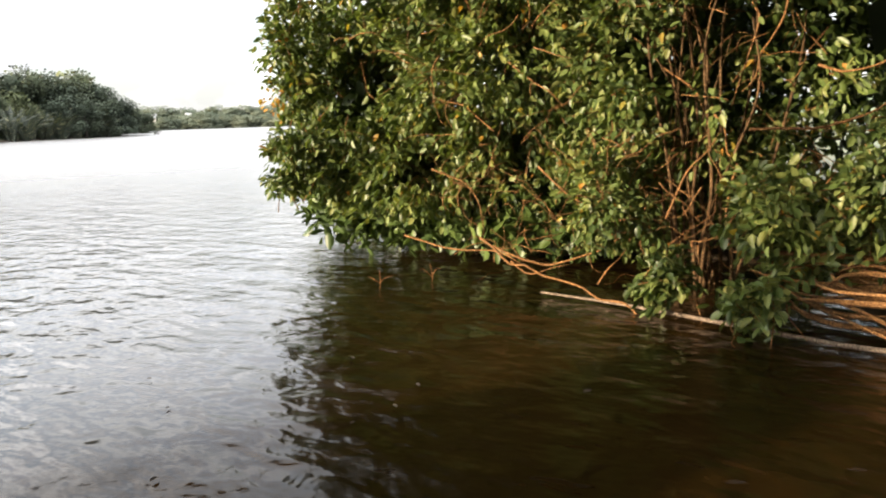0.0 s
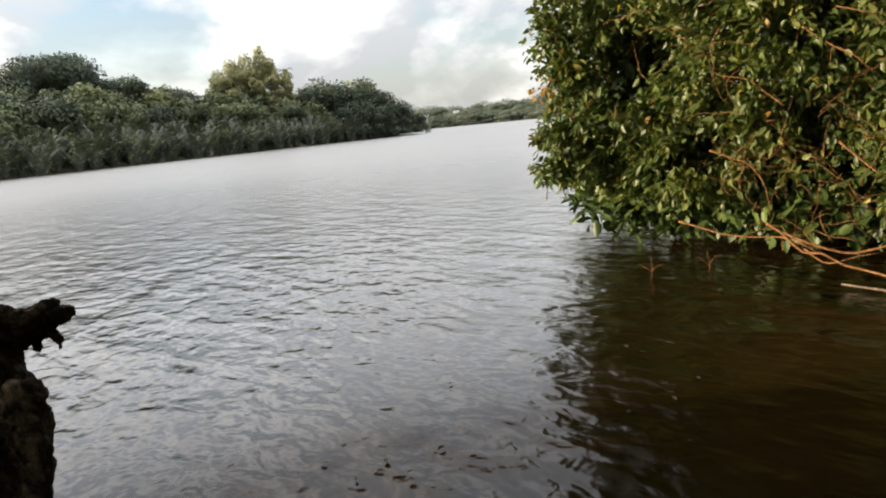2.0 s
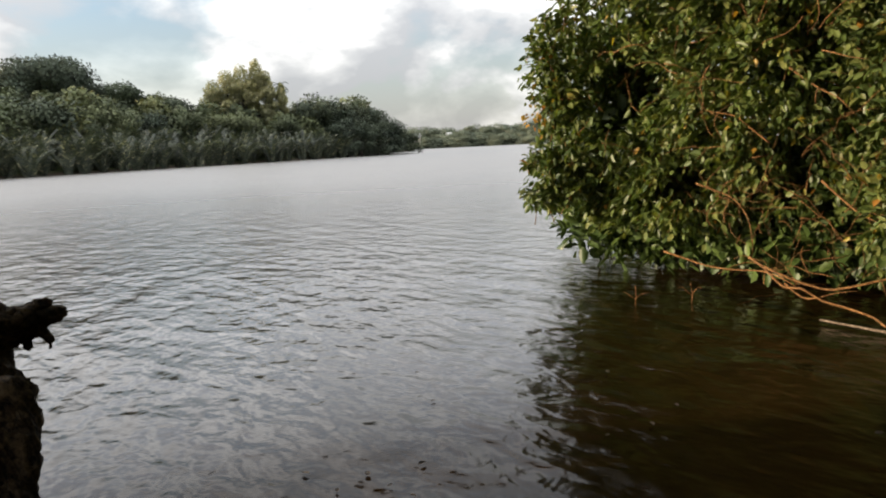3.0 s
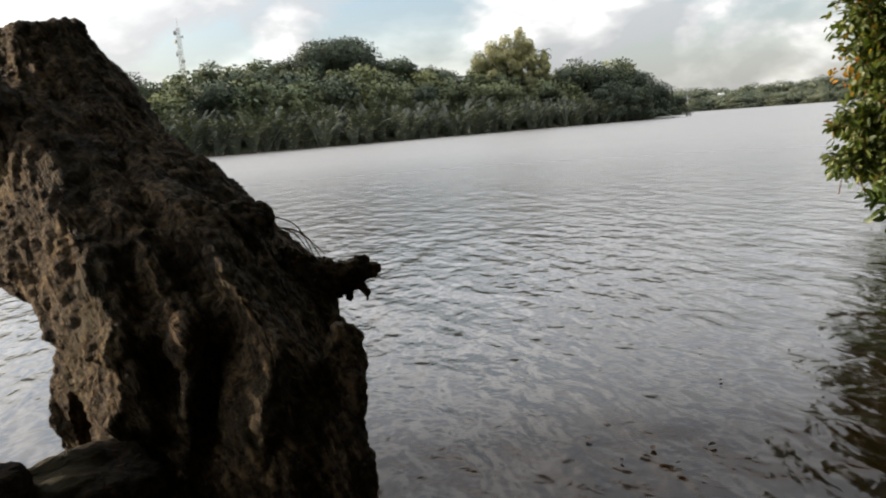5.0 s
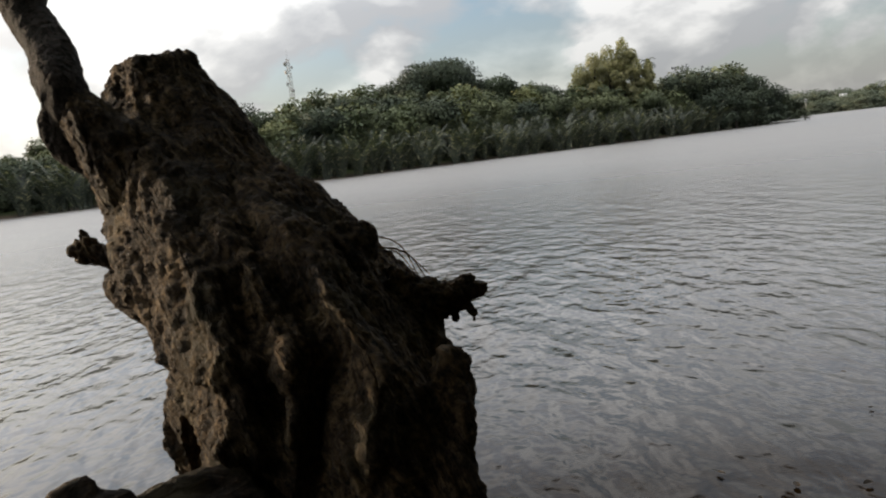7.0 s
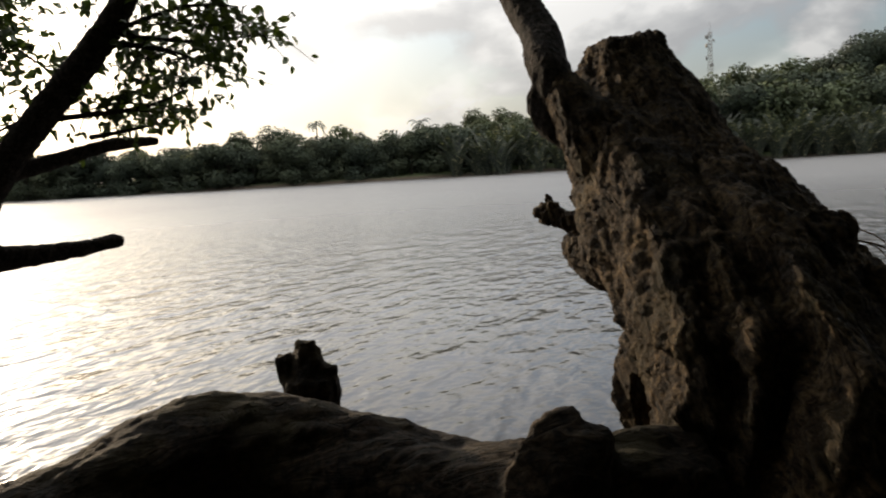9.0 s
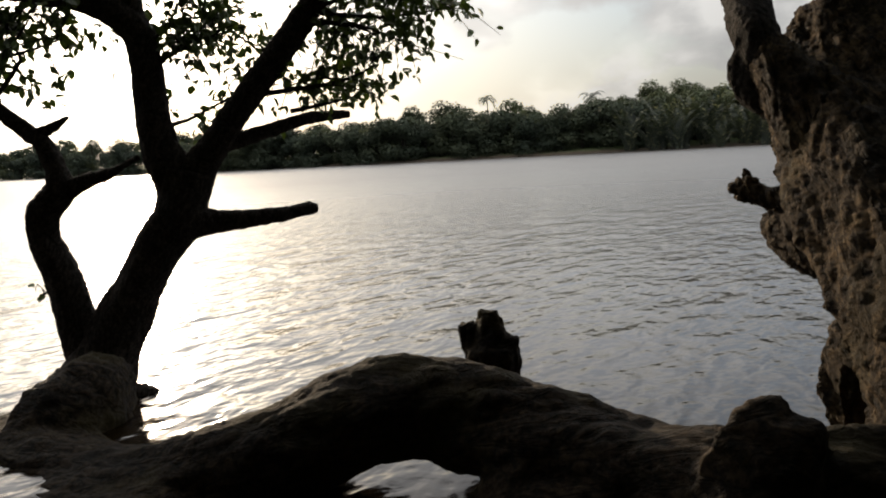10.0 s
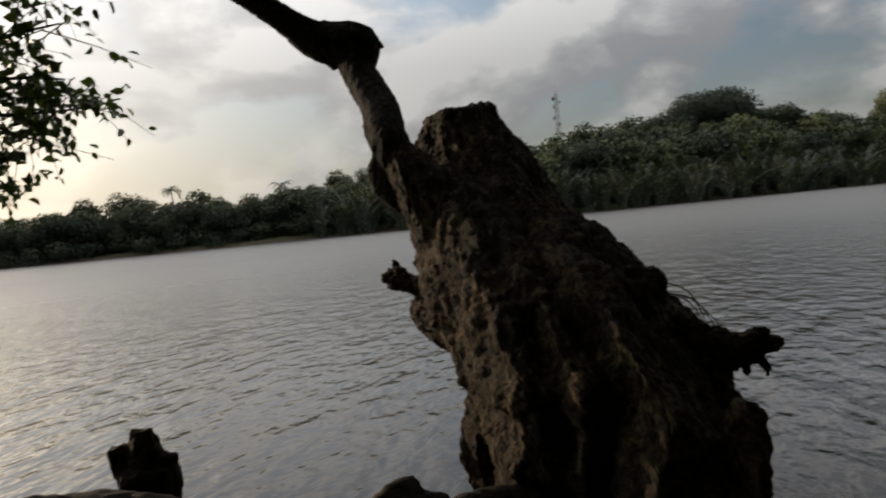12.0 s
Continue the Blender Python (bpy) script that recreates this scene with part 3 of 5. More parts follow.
    arch = [tube([(-4.6, -3.9, -0.7), (-4.15, -3.2, -0.28), (-3.72, -2.45, -0.17), (-3.52, -2.0, -0.07), (-3.46, -1.60, 0.09), (-3.42, -1.02, 0.31), (-3.33, -0.64, 0.30), (-3.149, -0.335, 0.26), (-2.93, -0.088, 0.22), (-2.72, 0.105, 0.29), (-2.62, 0.30, 0.32), (-2.64, 0.62, 0.27)],
                 [0.42, 0.36, 0.26, 0.21, 0.205, 0.215, 0.21, 0.20, 0.19, 0.18, 0.18, 0.2], 18, 0.05, 0.14, 2.0),
            tube([(-2.95, -0.78, -0.6), (-3.0, -0.66, -0.15), (-3.1, -0.46, 0.2)], [0.2, 0.17, 0.13], 12, 0.05, 0.3, 4.0),
            tube([(-3.02, -0.6, -0.12), (-2.9, -0.3, -0.02), (-2.75, 0.0, 0.0), (-2.55, 0.35, 0.05), (-2.5, 0.7, 0.0)], [0.24, 0.25, 0.25, 0.27, 0.3], 14, 0.05, 0.25, 5.0),
            tube([(-3.2, -1.5, -0.42), (-3.3, -1.8, -0.28), (-3.4, -2.2, -0.26), (-3.7, -2.8, -0.3)], [0.2, 0.28, 0.3, 0.3], 14, 0.05, 0.2, 9.0),
            tube([(-2.60, 0.12, 0.30), (-2.56, 0.16, 0.47), (-2.60, 0.26, 0.55)], [0.15, 0.15, 0.10], 12, 0.04, 0.3, 6.0),
            tube([(-4.0, -2.95, -0.3), (-4.25, -2.85, 0.0), (-4.6, -2.85, 0.15)], [0.34, 0.30, 0.2], 14, 0.05, 0.2, 7.0)]
    link_mesh("arching_limb", fused("arching_limb", arch, 0.014, ((0.26, 0.022, 0.3), (0.09, 0.014, 0.4), (0.035, 0.006, 0.6)), 7.7, (0.3, 0.9, 0.2)), LIMB_BARK, top, "low limb arching just over the water")
    nub = [tube([(-3.749, -0.581, 0.245), (-3.764, -0.575, 0.400), (-3.771, -0.575, 0.465)], [0.10, 0.125, 0.12], 12, 0.03, 0.25, 3.0),
           tube([(-3.767, -0.579, 0.413), (-3.784, -0.590, 0.533), (-3.795, -0.591, 0.630)], [0.11, 0.075, 0.04], 9, 0.03, 0.3, 2.0),
           tube([(-3.789, -0.648, 0.404), (-3.811, -0.681, 0.502), (-3.824, -0.696, 0.573)], [0.06, 0.05, 0.04], 8, 0.03, 0.3, 4.0),
           tube([(-3.746, -0.523, 0.398), (-3.748, -0.501, 0.476), (-3.747, -0.483, 0.523)], [0.08, 0.055, 0.03], 8, 0.03, 0.3, 6.0)]
    link_mesh("snag", fused("snag", nub, 0.009, ((0.07, 0.014, 0.4), (0.03, 0.007, 0.5)), 9.0, (0, 0, 1), 2), LIMB_BARK, top, "jagged dark snag standing on the low limb")
    own = np.random.default_rng(6)
    d = own.normal(size=(44000, 3))
    d /= np.linalg.norm(d, axis=1)[:, None]
    d *= own.uniform(0.2, 1.0, (44000, 1))
    # two unseen boughs added for shade: one above the trunk, one over the river
    spots = np.vstack([np.array((-3.5, 1.0, 5.0)) + d[:22000] * (2.9, 3.2, 1.3), np.array((-4.8, 4.4, 5.6)) + d[22000:] * (3.4, 2.9, 1.2)])
    v, f = leaf_cloud(spots, own.normal(size=(44000, 3)) + (0, 0, -0.6), own.uniform(0.11, 0.19, 44000), 0.5)
    tagged(link_mesh("crown", raw_mesh("crown", v, f), CROWN_LEAF, top, smooth=False), "unseen leafy crown overhead, added for shade", kind="stuff")
    v, f = tube([(-5.5, -0.35, 3.3), (-5.2, 0.2, 4.0), (-4.4, 0.9, 4.8)], [0.06, 0.045, 0.02], 8, 0.1)
    link_mesh("limb", raw_mesh("limb", v, f), SMOOTH_BARK, top)
    # unseen limb that carries the added bough over the river
    v, f = tube([(-4.6, 0.75, 4.6), (-4.5, 2.4, 5.2), (-4.7, 4.2, 5.6), (-4.8, 6.2, 5.8)], [0.05, 0.045, 0.035, 0.012], 8, 0.1)
    link_mesh("limb", raw_mesh("limb", v, f), SMOOTH_BARK, top)
    own = np.random.default_rng(5)
    for _ in range(4):
        a = np.array((-2.96, 1.46, 1.02)) + own.normal(size=3) * 0.02
        b = np.array((-2.84, 1.62, 0.86)) + own.normal(size=3) * 0.02
        v, f = tube([a, (a + b) / 2 + (0.0, 0.03, 0.02 + own.uniform(0, 0.03)), b], [0.003, 0.003, 0.002], 5, 0.04)
        link_mesh("bark_fibre", raw_mesh("bark_fibre", v, f), TWIG, top)


leaning_tree()


# ---- the forked tree that leans out over the river ----
def spray(start, end, leaves, size, spread, own, sag=0.05):
    """A thin twig with leaves along it: twig tube and the leaves' arrays."""
    start, end = np.array(start, float), np.array(end, float)
    mid = (start + end) / 2 + own.normal(size=3) * 0.08 * np.linalg.norm(end - start) + (0, 0, sag)
    line, _ = glide([start, mid, end], [1, 1, 1], 0.04)
    reach = np.linalg.norm(end - start)
    twig = tube([start, mid, end], [0.003 + 0.004 * reach, 0.0035, 0.0015], 5, 0.12)
    pick = line[(own.uniform(0.25, 1.0, leaves) * (len(line) - 1)).astype(int)]
    base = pick + own.normal(size=(leaves, 3)) * spread
    way = own.normal(size=(leaves, 3)) * 0.7 + (end - start) / (reach + 1e-9) * 0.5 + (0, 0, -0.55)
    return twig, base, way, own.uniform(0.65, 1.15, leaves) * size


def forked_tree():
    top = thing("forked_tree", (-4.6, -2.9, 0.0), "dark forked tree leaning out over the river with small leaves", "tree")
    trunk = [tube([(-4.35, -3.05, -0.7), (-4.6, -3.06, -0.15), (-4.80, -3.02, 0.09), (-4.87, -2.931, 0.314), (-4.97, -2.784, 0.606), (-5.05, -2.67, 0.838), (-5.10, -2.546, 1.006), (-5.14, -2.51, 1.144), (-5.18, -2.48, 1.30)],
                  [0.33, 0.27, 0.22, 0.18, 0.155, 0.158, 0.16, 0.16, 0.17], 16, 0.05, 0.12, 1.0),
             tube([(-4.75, -2.85, -0.1), (-4.72, -2.72, -0.05), (-4.70, -2.62, -0.04)], [0.16, 0.115, 0.07], 10, 0.04, 0.2, 3.0)]
    link_mesh("trunk", fused("trunk", trunk, 0.014, ((0.2, 0.012, 0.5), (0.05, 0.006, 0.6)), 3.0), SMOOTH_BARK, top)

    def limb(points, radii, name="limb", label=""):
        mesh = fused(name, [tube(points, radii, 12, 0.05, 0.16, len(points))], 0.012, ((0.09, 0.007, 0.6), (0.035, 0.005, 0.7)), 1.0)
        return link_mesh(name, mesh, SMOOTH_BARK, top, label)

    limb([(-5.16, -2.53, 1.15), (-5.18, -2.58, 1.33), (-5.20, -2.645, 1.467), (-5.23, -2.698, 1.752), (-5.27, -2.723, 2.001), (-5.31, -2.79, 2.254), (-5.3, -3.05, 2.44), (-5.25, -3.45, 2.52), (-5.2, -4.1, 2.7)], [0.14, 0.135, 0.125, 0.112, 0.107, 0.105, 0.1, 0.08, 0.05])
    limb([(-5.31, -2.78, 2.2), (-5.4, -2.86, 2.6), (-5.45, -2.95, 3.1), (-5.6, -3.2, 4.0)], [0.08, 0.075, 0.07, 0.05])
    limb([(-5.16, -2.47, 1.15), (-5.18, -2.42, 1.30), (-5.21, -2.291, 1.471), (-5.24, -2.158, 1.661), (-5.30, -1.957, 1.921), (-5.36, -1.735, 2.199), (-5.40, -1.60, 2.40), (-5.5, -1.3, 2.95), (-5.7, -1.0, 3.6)], [0.12, 0.115, 0.098, 0.093, 0.09, 0.088, 0.08, 0.06, 0.04])
    limb([(-5.10, -2.50, 0.99), (-5.15, -2.40, 0.985), (-5.20, -2.30, 0.98), (-5.28, -2.10, 0.984), (-5.38, -1.885, 1.0), (-5.45, -1.768, 1.02), (-5.475, -1.715, 1.012)], [0.13, 0.095, 0.075, 0.06, 0.048, 0.05, 0.03], "broken_branch", "bare side branch with a blunt broken end")
    limb([(-4.82, -3.05, 0.15), (-4.85, -3.137, 0.397), (-4.88, -3.193, 0.603), (-4.90, -3.245, 0.758), (-4.92, -3.327, 0.949), (-4.93, -3.312, 1.12), (-4.95, -3.216, 1.234), (-4.97, -3.228, 1.37), (-4.99, -3.306, 1.543), (-5.02, -3.45, 1.65), (-5.05, -3.95, 2.1)], [0.14, 0.12, 0.112, 0.106, 0.095, 0.1, 0.095, 0.07, 0.06, 0.055, 0.04])
    limb([(-4.95, -3.218, 1.217), (-4.97, -3.047, 1.295), (-4.99, -2.897, 1.333), (-5.10, -2.75, 1.43)], [0.07, 0.05, 0.034, 0.016], "branch")
    limb([(-5.0, -3.341, 1.588), (-5.01, -3.219, 1.641), (-5.02, -3.131, 1.698)], [0.045, 0.034, 0.016], "branch")
    limb([(-5.22, -2.258, 1.47), (-5.4, -2.036, 1.547), (-5.6, -1.78, 1.627), (-5.8, -1.504, 1.656)], [0.058, 0.05, 0.046, 0.03], "branch")

    own = np.random.default_rng(11)
    boughs, twigs, base, way, size = [], [], [], [], []

    def grow(start, end, count, leaves, wander, size_m=0.086):
        start, end = np.array(start, float), np.array(end, float)
        boughs.append(tube([start, (start + end) / 2 + own.normal(size=3) * 0.08, end], [0.02, 0.013, 0.006], 6, 0.15))
        for _ in range(int(count * 1.3)):
            a = start + (end - start) * own.uniform(0.1, 1.08)
            b = a + (end - start) / np.linalg.norm(end - start) * 0.12 + own.normal(size=3) * wander * 1.1
            t, p, w, s = spray(a, b, int(leaves * 0.62), size_m * 0.9, 0.03, own)
            twigs.append(t)
            base.append(p), way.append(w), size.append(s)

    grow((-5.35, -1.75, 2.25), (-5.3, -0.86, 2.42), 19, 14, 0.15)
    grow((-5.42, -1.6, 2.5), (-5.3, -0.85, 2.75), 16, 13, 0.25)
    grow((-5.29, -2.05, 1.78), (-5.45, -1.25, 1.95), 18, 13, 0.20)
    grow((-5.5, -1.85, 1.68), (-5.7, -1.38, 1.78), 14, 13, 0.10)
    grow((-5.35, -1.75, 2.2), (-5.60, -1.02, 2.08), 17, 14, 0.14)
    grow((-5.35, -1.7, 2.3), (-5.59, -0.80, 2.30), 17, 14, 0.14)
    grow((-5.38, -1.75, 2.25), (-5.6, -1.25, 2.15), 16, 12, 0.22)
    grow((-5.5, -1.3, 2.95), (-5.2, -0.5, 3.3), 24, 13, 0.30)
    grow((-5.28, -2.72, 1.98), (-5.5, -2.25, 2.25), 16, 11, 0.22)
    grow((-5.3, -2.6, 2.5), (-5.6, -2.0, 2.05), 24, 12, 0.2)
    grow((-5.27, -2.72, 2.0), (-5.6, -2.3, 2.35), 18, 12, 0.2)
    grow((-5.25, -3.4, 2.5), (-5.1, -3.75, 1.95), 20, 13, 0.2)
    grow((-5.24, -2.64, 1.62), (-5.6, -2.2, 1.85), 14, 10, 0.20)
    grow((-5.33, -2.83, 2.4), (-5.5, -2.2, 2.6), 20, 13, 0.28)
    grow((-5.34, -2.84, 2.44), (-5.2, -3.7, 2.45), 26, 14, 0.25)
    grow((-5.36, -2.88, 2.6), (-5.0, -3.9, 2.75), 26, 14, 0.28)
    grow((-5.02, -3.6, 1.82), (-5.1, -3.5, 2.15), 16, 13, 0.2)
    grow((-5.05, -3.95, 2.1), (-5.2, -3.2, 2.2), 18, 13, 0.22)
    grow((-5.45, -3.0, 3.2), (-5.2, -2.2, 3.3), 26, 13, 0.35)
    grow((-5.6, -3.2, 4.0), (-5.2, -2.0, 3.9), 30, 14, 0.45)
    grow((-5.6, -3.2, 4.0), (-5.4, -4.3, 3.7), 30, 14, 0.45)
    grow((-5.7, -1.0, 3.6), (-5.3, -0.2, 3.9), 26, 14, 0.4)
    grow((-4.88, -3.22, 0.62), (-4.9, -3.36, 0.60), 3, 4, 0.05, 0.07)
    for v, f in boughs:
        link_mesh("bough", raw_mesh("bough", v, f), SMOOTH_BARK, top)
    v, f = joined(twigs)
    tagged(link_mesh("twig_tangle", raw_mesh("twig_tangle", v, f), SMOOTH_BARK, top), kind="stuff")
    v, f = leaf_cloud(np.vstack(base), np.vstack(way), np.concatenate(size), 0.62)
    tagged(link_mesh("crown", raw_mesh("crown", v, f), CROWN_LEAF, top, smooth=False), "loose crown of small oval leaves", kind="stuff")


forked_tree()


# ---- the leafy shrub overhanging the water ----
HOLLOWS = [  # dark hollows in the shrub's face: centre, radii
    ((-1.22, 6.15, 1.38), (0.30, 0.8, 0.12)), ((-0.40, 6.1, 1.5), (0.17, 0.8, 0.12)), ((-0.5, 6.0, 0.88), (0.26, 0.7, 0.22)), ((1.95, 4.9, 1.35), (0.30, 0.8, 0.42)), ((2.02, 4.5, 0.85), (0.28, 0.6, 0.24)), ((1.7, 5.2, 1.95), (0.4, 0.8, 0.2)), ((2.3, 5.0, 2.3), (0.7, 0.9, 0.55)), ((-1.5, 6.3, 1.2), (0.16, 0.5, 0.1))]
# lobes at 5 m and higher are out of view, added to darken reflections
LOBES = [  # centre, radii, sprays
    ((-1.55, 6.15, 0.90), (0.34, 0.2, 0.06), 34), ((-1.50, 6.25, 1.14), (0.32, 0.2, 0.05), 24), ((-1.5, 6.4, 2.4), (0.3, 0.25, 0.16), 24), ((-3.3, 5.6, 5.4), (1.2, 1.1, 0.9), 380), ((-3.9, 6.9, 6.4), (1.4, 1.2, 1.0), 380),
    ((-1.0, 6.75, 1.55), (0.95, 0.8, 1.05), 460), ((-1.12, 6.85, 2.7), (0.72, 0.8, 1.0), 300), ((-0.4, 6.3, 0.95), (0.75, 0.6, 0.55), 220),
    ((0.35, 6.1, 1.7), (1.2, 0.8, 1.15), 560), ((0.5, 6.4, 3.0), (1.7, 1.0, 1.1), 520), ((1.7, 5.4, 1.75), (1.2, 0.9, 1.2), 560),
    ((2.6, 4.9, 1.3), (1.0, 0.9, 1.0), 380), ((2.6, 5.0, 2.9), (1.3, 1.1, 1.2), 380), ((0.85, 5.0, 0.75), (0.35, 0.35, 0.42), 70),
    ((1.13, 4.28, 0.29), (0.24, 0.2, 0.26), 70), ((1.15, 4.09, 0.08), (0.12, 0.12, 0.22), 26), ((1.52, 3.86, 0.22), (0.18, 0.18, 0.17), 45), ((-1.6, 6.35, 1.15), (0.32, 0.3, 0.2), 40), ((-1.62, 6.4, 1.62), (0.28, 0.3, 0.3), 60), ((-1.7, 6.45, 2.0), (0.25, 0.3, 0.4), 60), ((-1.7, 6.4, 0.85), (0.25, 0.3, 0.12), 26), ((1.9, 4.3, 0.75), (0.5, 0.35, 0.4), 90), ((2.4, 4.1, 0.8), (0.5, 0.4, 0.5), 90),
    ((0.9, 7.4, 2.2), (2.2, 0.7, 2.0), 420), ((1.2, 7.4, 4.6), (2.6, 1.6, 1.2), 420),
    ((-1.1, 6.9, 3.9), (0.9, 0.9, 0.9), 220), ((-0.6, 7.1, 5.1), (1.3, 1.2, 1.0), 260), ((2.2, 6.6, 5.4), (2.2, 1.6, 1.2), 300),
    ((2.2, 4.35, 0.3), (0.45, 0.3, 0.22), 110), ((2.7, 4.0, 0.3), (0.4, 0.3, 0.25), 90), ((-1.9, 5.6, 5.3), (1.0, 1.1, 0.8), 320), ((-2.6, 6.8, 5.9), (1.3, 1.2, 0.9), 380), ((-3.1, 7.8, 7.0), (1.5, 1.4, 1.2), 380), ((-1.2, 6.9, 6.8), (1.6, 1.2, 1.2), 380), ((-0.2, 4.6, 5.0), (1.5, 1.2, 0.8), 360), ((-0.5, 6.7, 0.75), (1.1, 0.5, 0.5), 320), ((1.2, 5.7, 0.7), (1.3, 0.5, 0.6), 320), ((2.6, 4.7, 0.55), (0.8, 0.6, 0.5), 200), ((0.6, 6.0, 2.4), (1.9, 0.7, 1.4), 500), ((2.2, 5.0, 2.2), (1.2, 0.6, 1.2), 320)]


def overhanging_shrub():
    top = thing("overhanging_shrub", (1.4, 6.2, 0.1), "dense green shrub with glossy leaves overhanging the water", "shrub")
    own = np.random.default_rng(21)
    base, way, size, twigs = [], [], [], []
    for centre, radii, count in LOBES:
        centre, radii = np.array(centre), np.array(radii)
        for _ in range(count):
            d = own.normal(size=3)
            d /= np.linalg.norm(d)
            tip = centre + d * radii * own.uniform(0.55, 1.05) ** 0.6
            if tip[2] < (0.48 if tip[0] < 0.75 else 0.12):
                continue
            if any(sum(((tip[k] - c[k]) / r[k]) ** 2 for k in range(3)) < 1 for c, r in HOLLOWS):
                continue
            gap = noise.noise(tuple(tip * 1.6)) + 0.5 * noise.noise(tuple(tip * 3.7))
            if gap < -0.2 or (tip[0] > 1.1 and tip[2] > 1.25 and gap < 0.25):
                continue
            root = tip - d * 0.3 + own.normal(size=3) * 0.08 + (0, 0.08, -0.02)
            t, p, w, s = spray(root, tip, int(own.integers(11, 19)), 0.088, 0.04, own, 0.03)
            base.append(p), way.append(w + d * 0.35), size.append(s)
            if own.random() < 0.35:
                twigs.append(t)
    # thicket behind, down to the water; its darker leaf colour stands in for shade
    inner_base, inner_way, inner_size = [], [], []
    # clumps above 5.5 m are unseen, added to darken the water's reflection
    for centre, radii, count in (((0.0, 7.8, 7.6), (3.0, 1.5, 2.0), 4200), ((2.8, 6.6, 7.6), (2.6, 1.6, 2.0), 4200), ((0.4, 5.2, 7.2), (2.6, 1.5, 1.0), 3600), ((0.6, 8.7, 0.5), (2.8, 0.4, 0.7), 3000), ((2.4, 7.0, 0.4), (1.2, 0.5, 0.5), 1400), ((0.2, 7.5, 0.7), (2.2, 0.5, 0.9), 2400), ((1.9, 6.2, 0.7), (1.6, 0.5, 0.9), 1300), ((0.5, 8.2, 2.6), (2.2, 0.7, 1.8), 2200), ((2.8, 6.8, 2.6), (1.8, 0.7, 1.9), 2000), ((0.8, 8.2, 5.2), (2.6, 1.2, 1.6), 1800), ((3.4, 4.6, 0.9), (0.6, 0.9, 1.0), 900), ((3.6, 4.8, 2.6), (0.8, 1.1, 1.4), 1400), ((2.6, 6.0, 3.4), (1.4, 0.6, 1.3), 1600), ((1.4, 6.9, 1.5), (1.6, 0.5, 1.2), 1600), ((-0.9, 7.3, 0.5), (0.9, 0.4, 0.6), 1500), ((-0.4, 7.2, 0.4), (0.9, 0.35, 0.35), 1200), ((0.8, 6.3, 0.35), (1.0, 0.35, 0.3), 1000), ((0.3, 6.7, 0.35), (1.2, 0.4, 0.4), 900), ((4.2, 7.2, 2.4), (1.4, 1.0, 2.2), 2600), ((4.6, 5.4, 2.6), (0.9, 1.2, 2.4), 2600), ((1.6, 8.4, 3.6), (2.4, 0.8, 2.0), 2600), ((4.4, 4.2, 1.4), (0.8, 1.0, 1.6), 1400), ((2.4, 9.2, 2.4), (3.4, 0.5, 2.6), 7000), ((5.4, 6.4, 2.4), (0.6, 2.8, 2.6), 6000), ((2.6, 7.6, 4.6), (2.6, 0.8, 1.4), 3000), ((-4.2, 6.8, 6.4), (2.0, 2.0, 1.2), 4500), ((-2.7, 4.7, 5.6), (1.5, 1.4, 0.8), 3200), ((-5.2, 8.6, 7.6), (2.0, 2.0, 1.4), 3600), ((-1.15, 7.3, 1.6), (0.7, 0.4, 1.0), 1800)):
        d = own.normal(size=(count, 3))
        d /= np.linalg.norm(d, axis=1)[:, None]
        p = np.array(centre) + d * np.array(radii) * own.uniform(0.3, 1.0, (count, 1))
        p[:, 2] = np.maximum(p[:, 2], own.uniform(0.06, 0.5, count))
        inner_base.append(p), inner_way.append(own.normal(size=(count, 3)) + (0, 0, -0.1)), inner_size.append(own.uniform(0.11, 0.19, count) * (1.5 if count >= 3000 else 1.0))
    v, f = leaf_cloud(np.vstack(inner_base), np.vstack(inner_way), np.concatenate(inner_size), 0.5)
    tagged(link_mesh("inner_foliage", raw_mesh("inner_foliage", v, f), CROWN_LEAF, top, smooth=False), "inner and overhead shrub leaves, shade put into their darker colour", kind="stuff")
    v, f = leaf_cloud(np.vstack(base), np.vstack(way), np.concatenate(size), 0.5)
    tagged(link_mesh("foliage", raw_mesh("foliage", v, f), SHRUB_LEAF, top, smooth=False), "glossy green leaves with a few yellow ones", kind="stuff")
    v, f = joined(twigs)
    tagged(link_mesh("twig_tangle", raw_mesh("twig_tangle", v, f), TWIG, top), kind="stuff")
    # stems that fan out of the clump's foot
    for k in range(16):
        foot = np.array((1.78, 5.45, -0.1)) + own.normal(size=3) * (0.18, 0.12, 0.05)
        lean = own.normal(size=2) * (0.26, 0.2) + (-0.05, -0.1)
        tip = foot + np.array((lean[0] * 2, lean[1] * 1.5, own.uniform(1.8, 3.2)))
        low, high = foot * 0.66 + tip * 0.34 + own.normal(size=3) * 0.13, foot * 0.3 + tip * 0.7 + own.normal(size=3) * 0.13
        v, f = tube([foot, low, high, tip], [own.uniform(0.012, 0.026), 0.013, 0.009, 0.005], 7, 0.12, 0.15, k)
        link_mesh("stem", raw_mesh("stem", v, f), STEM, top)
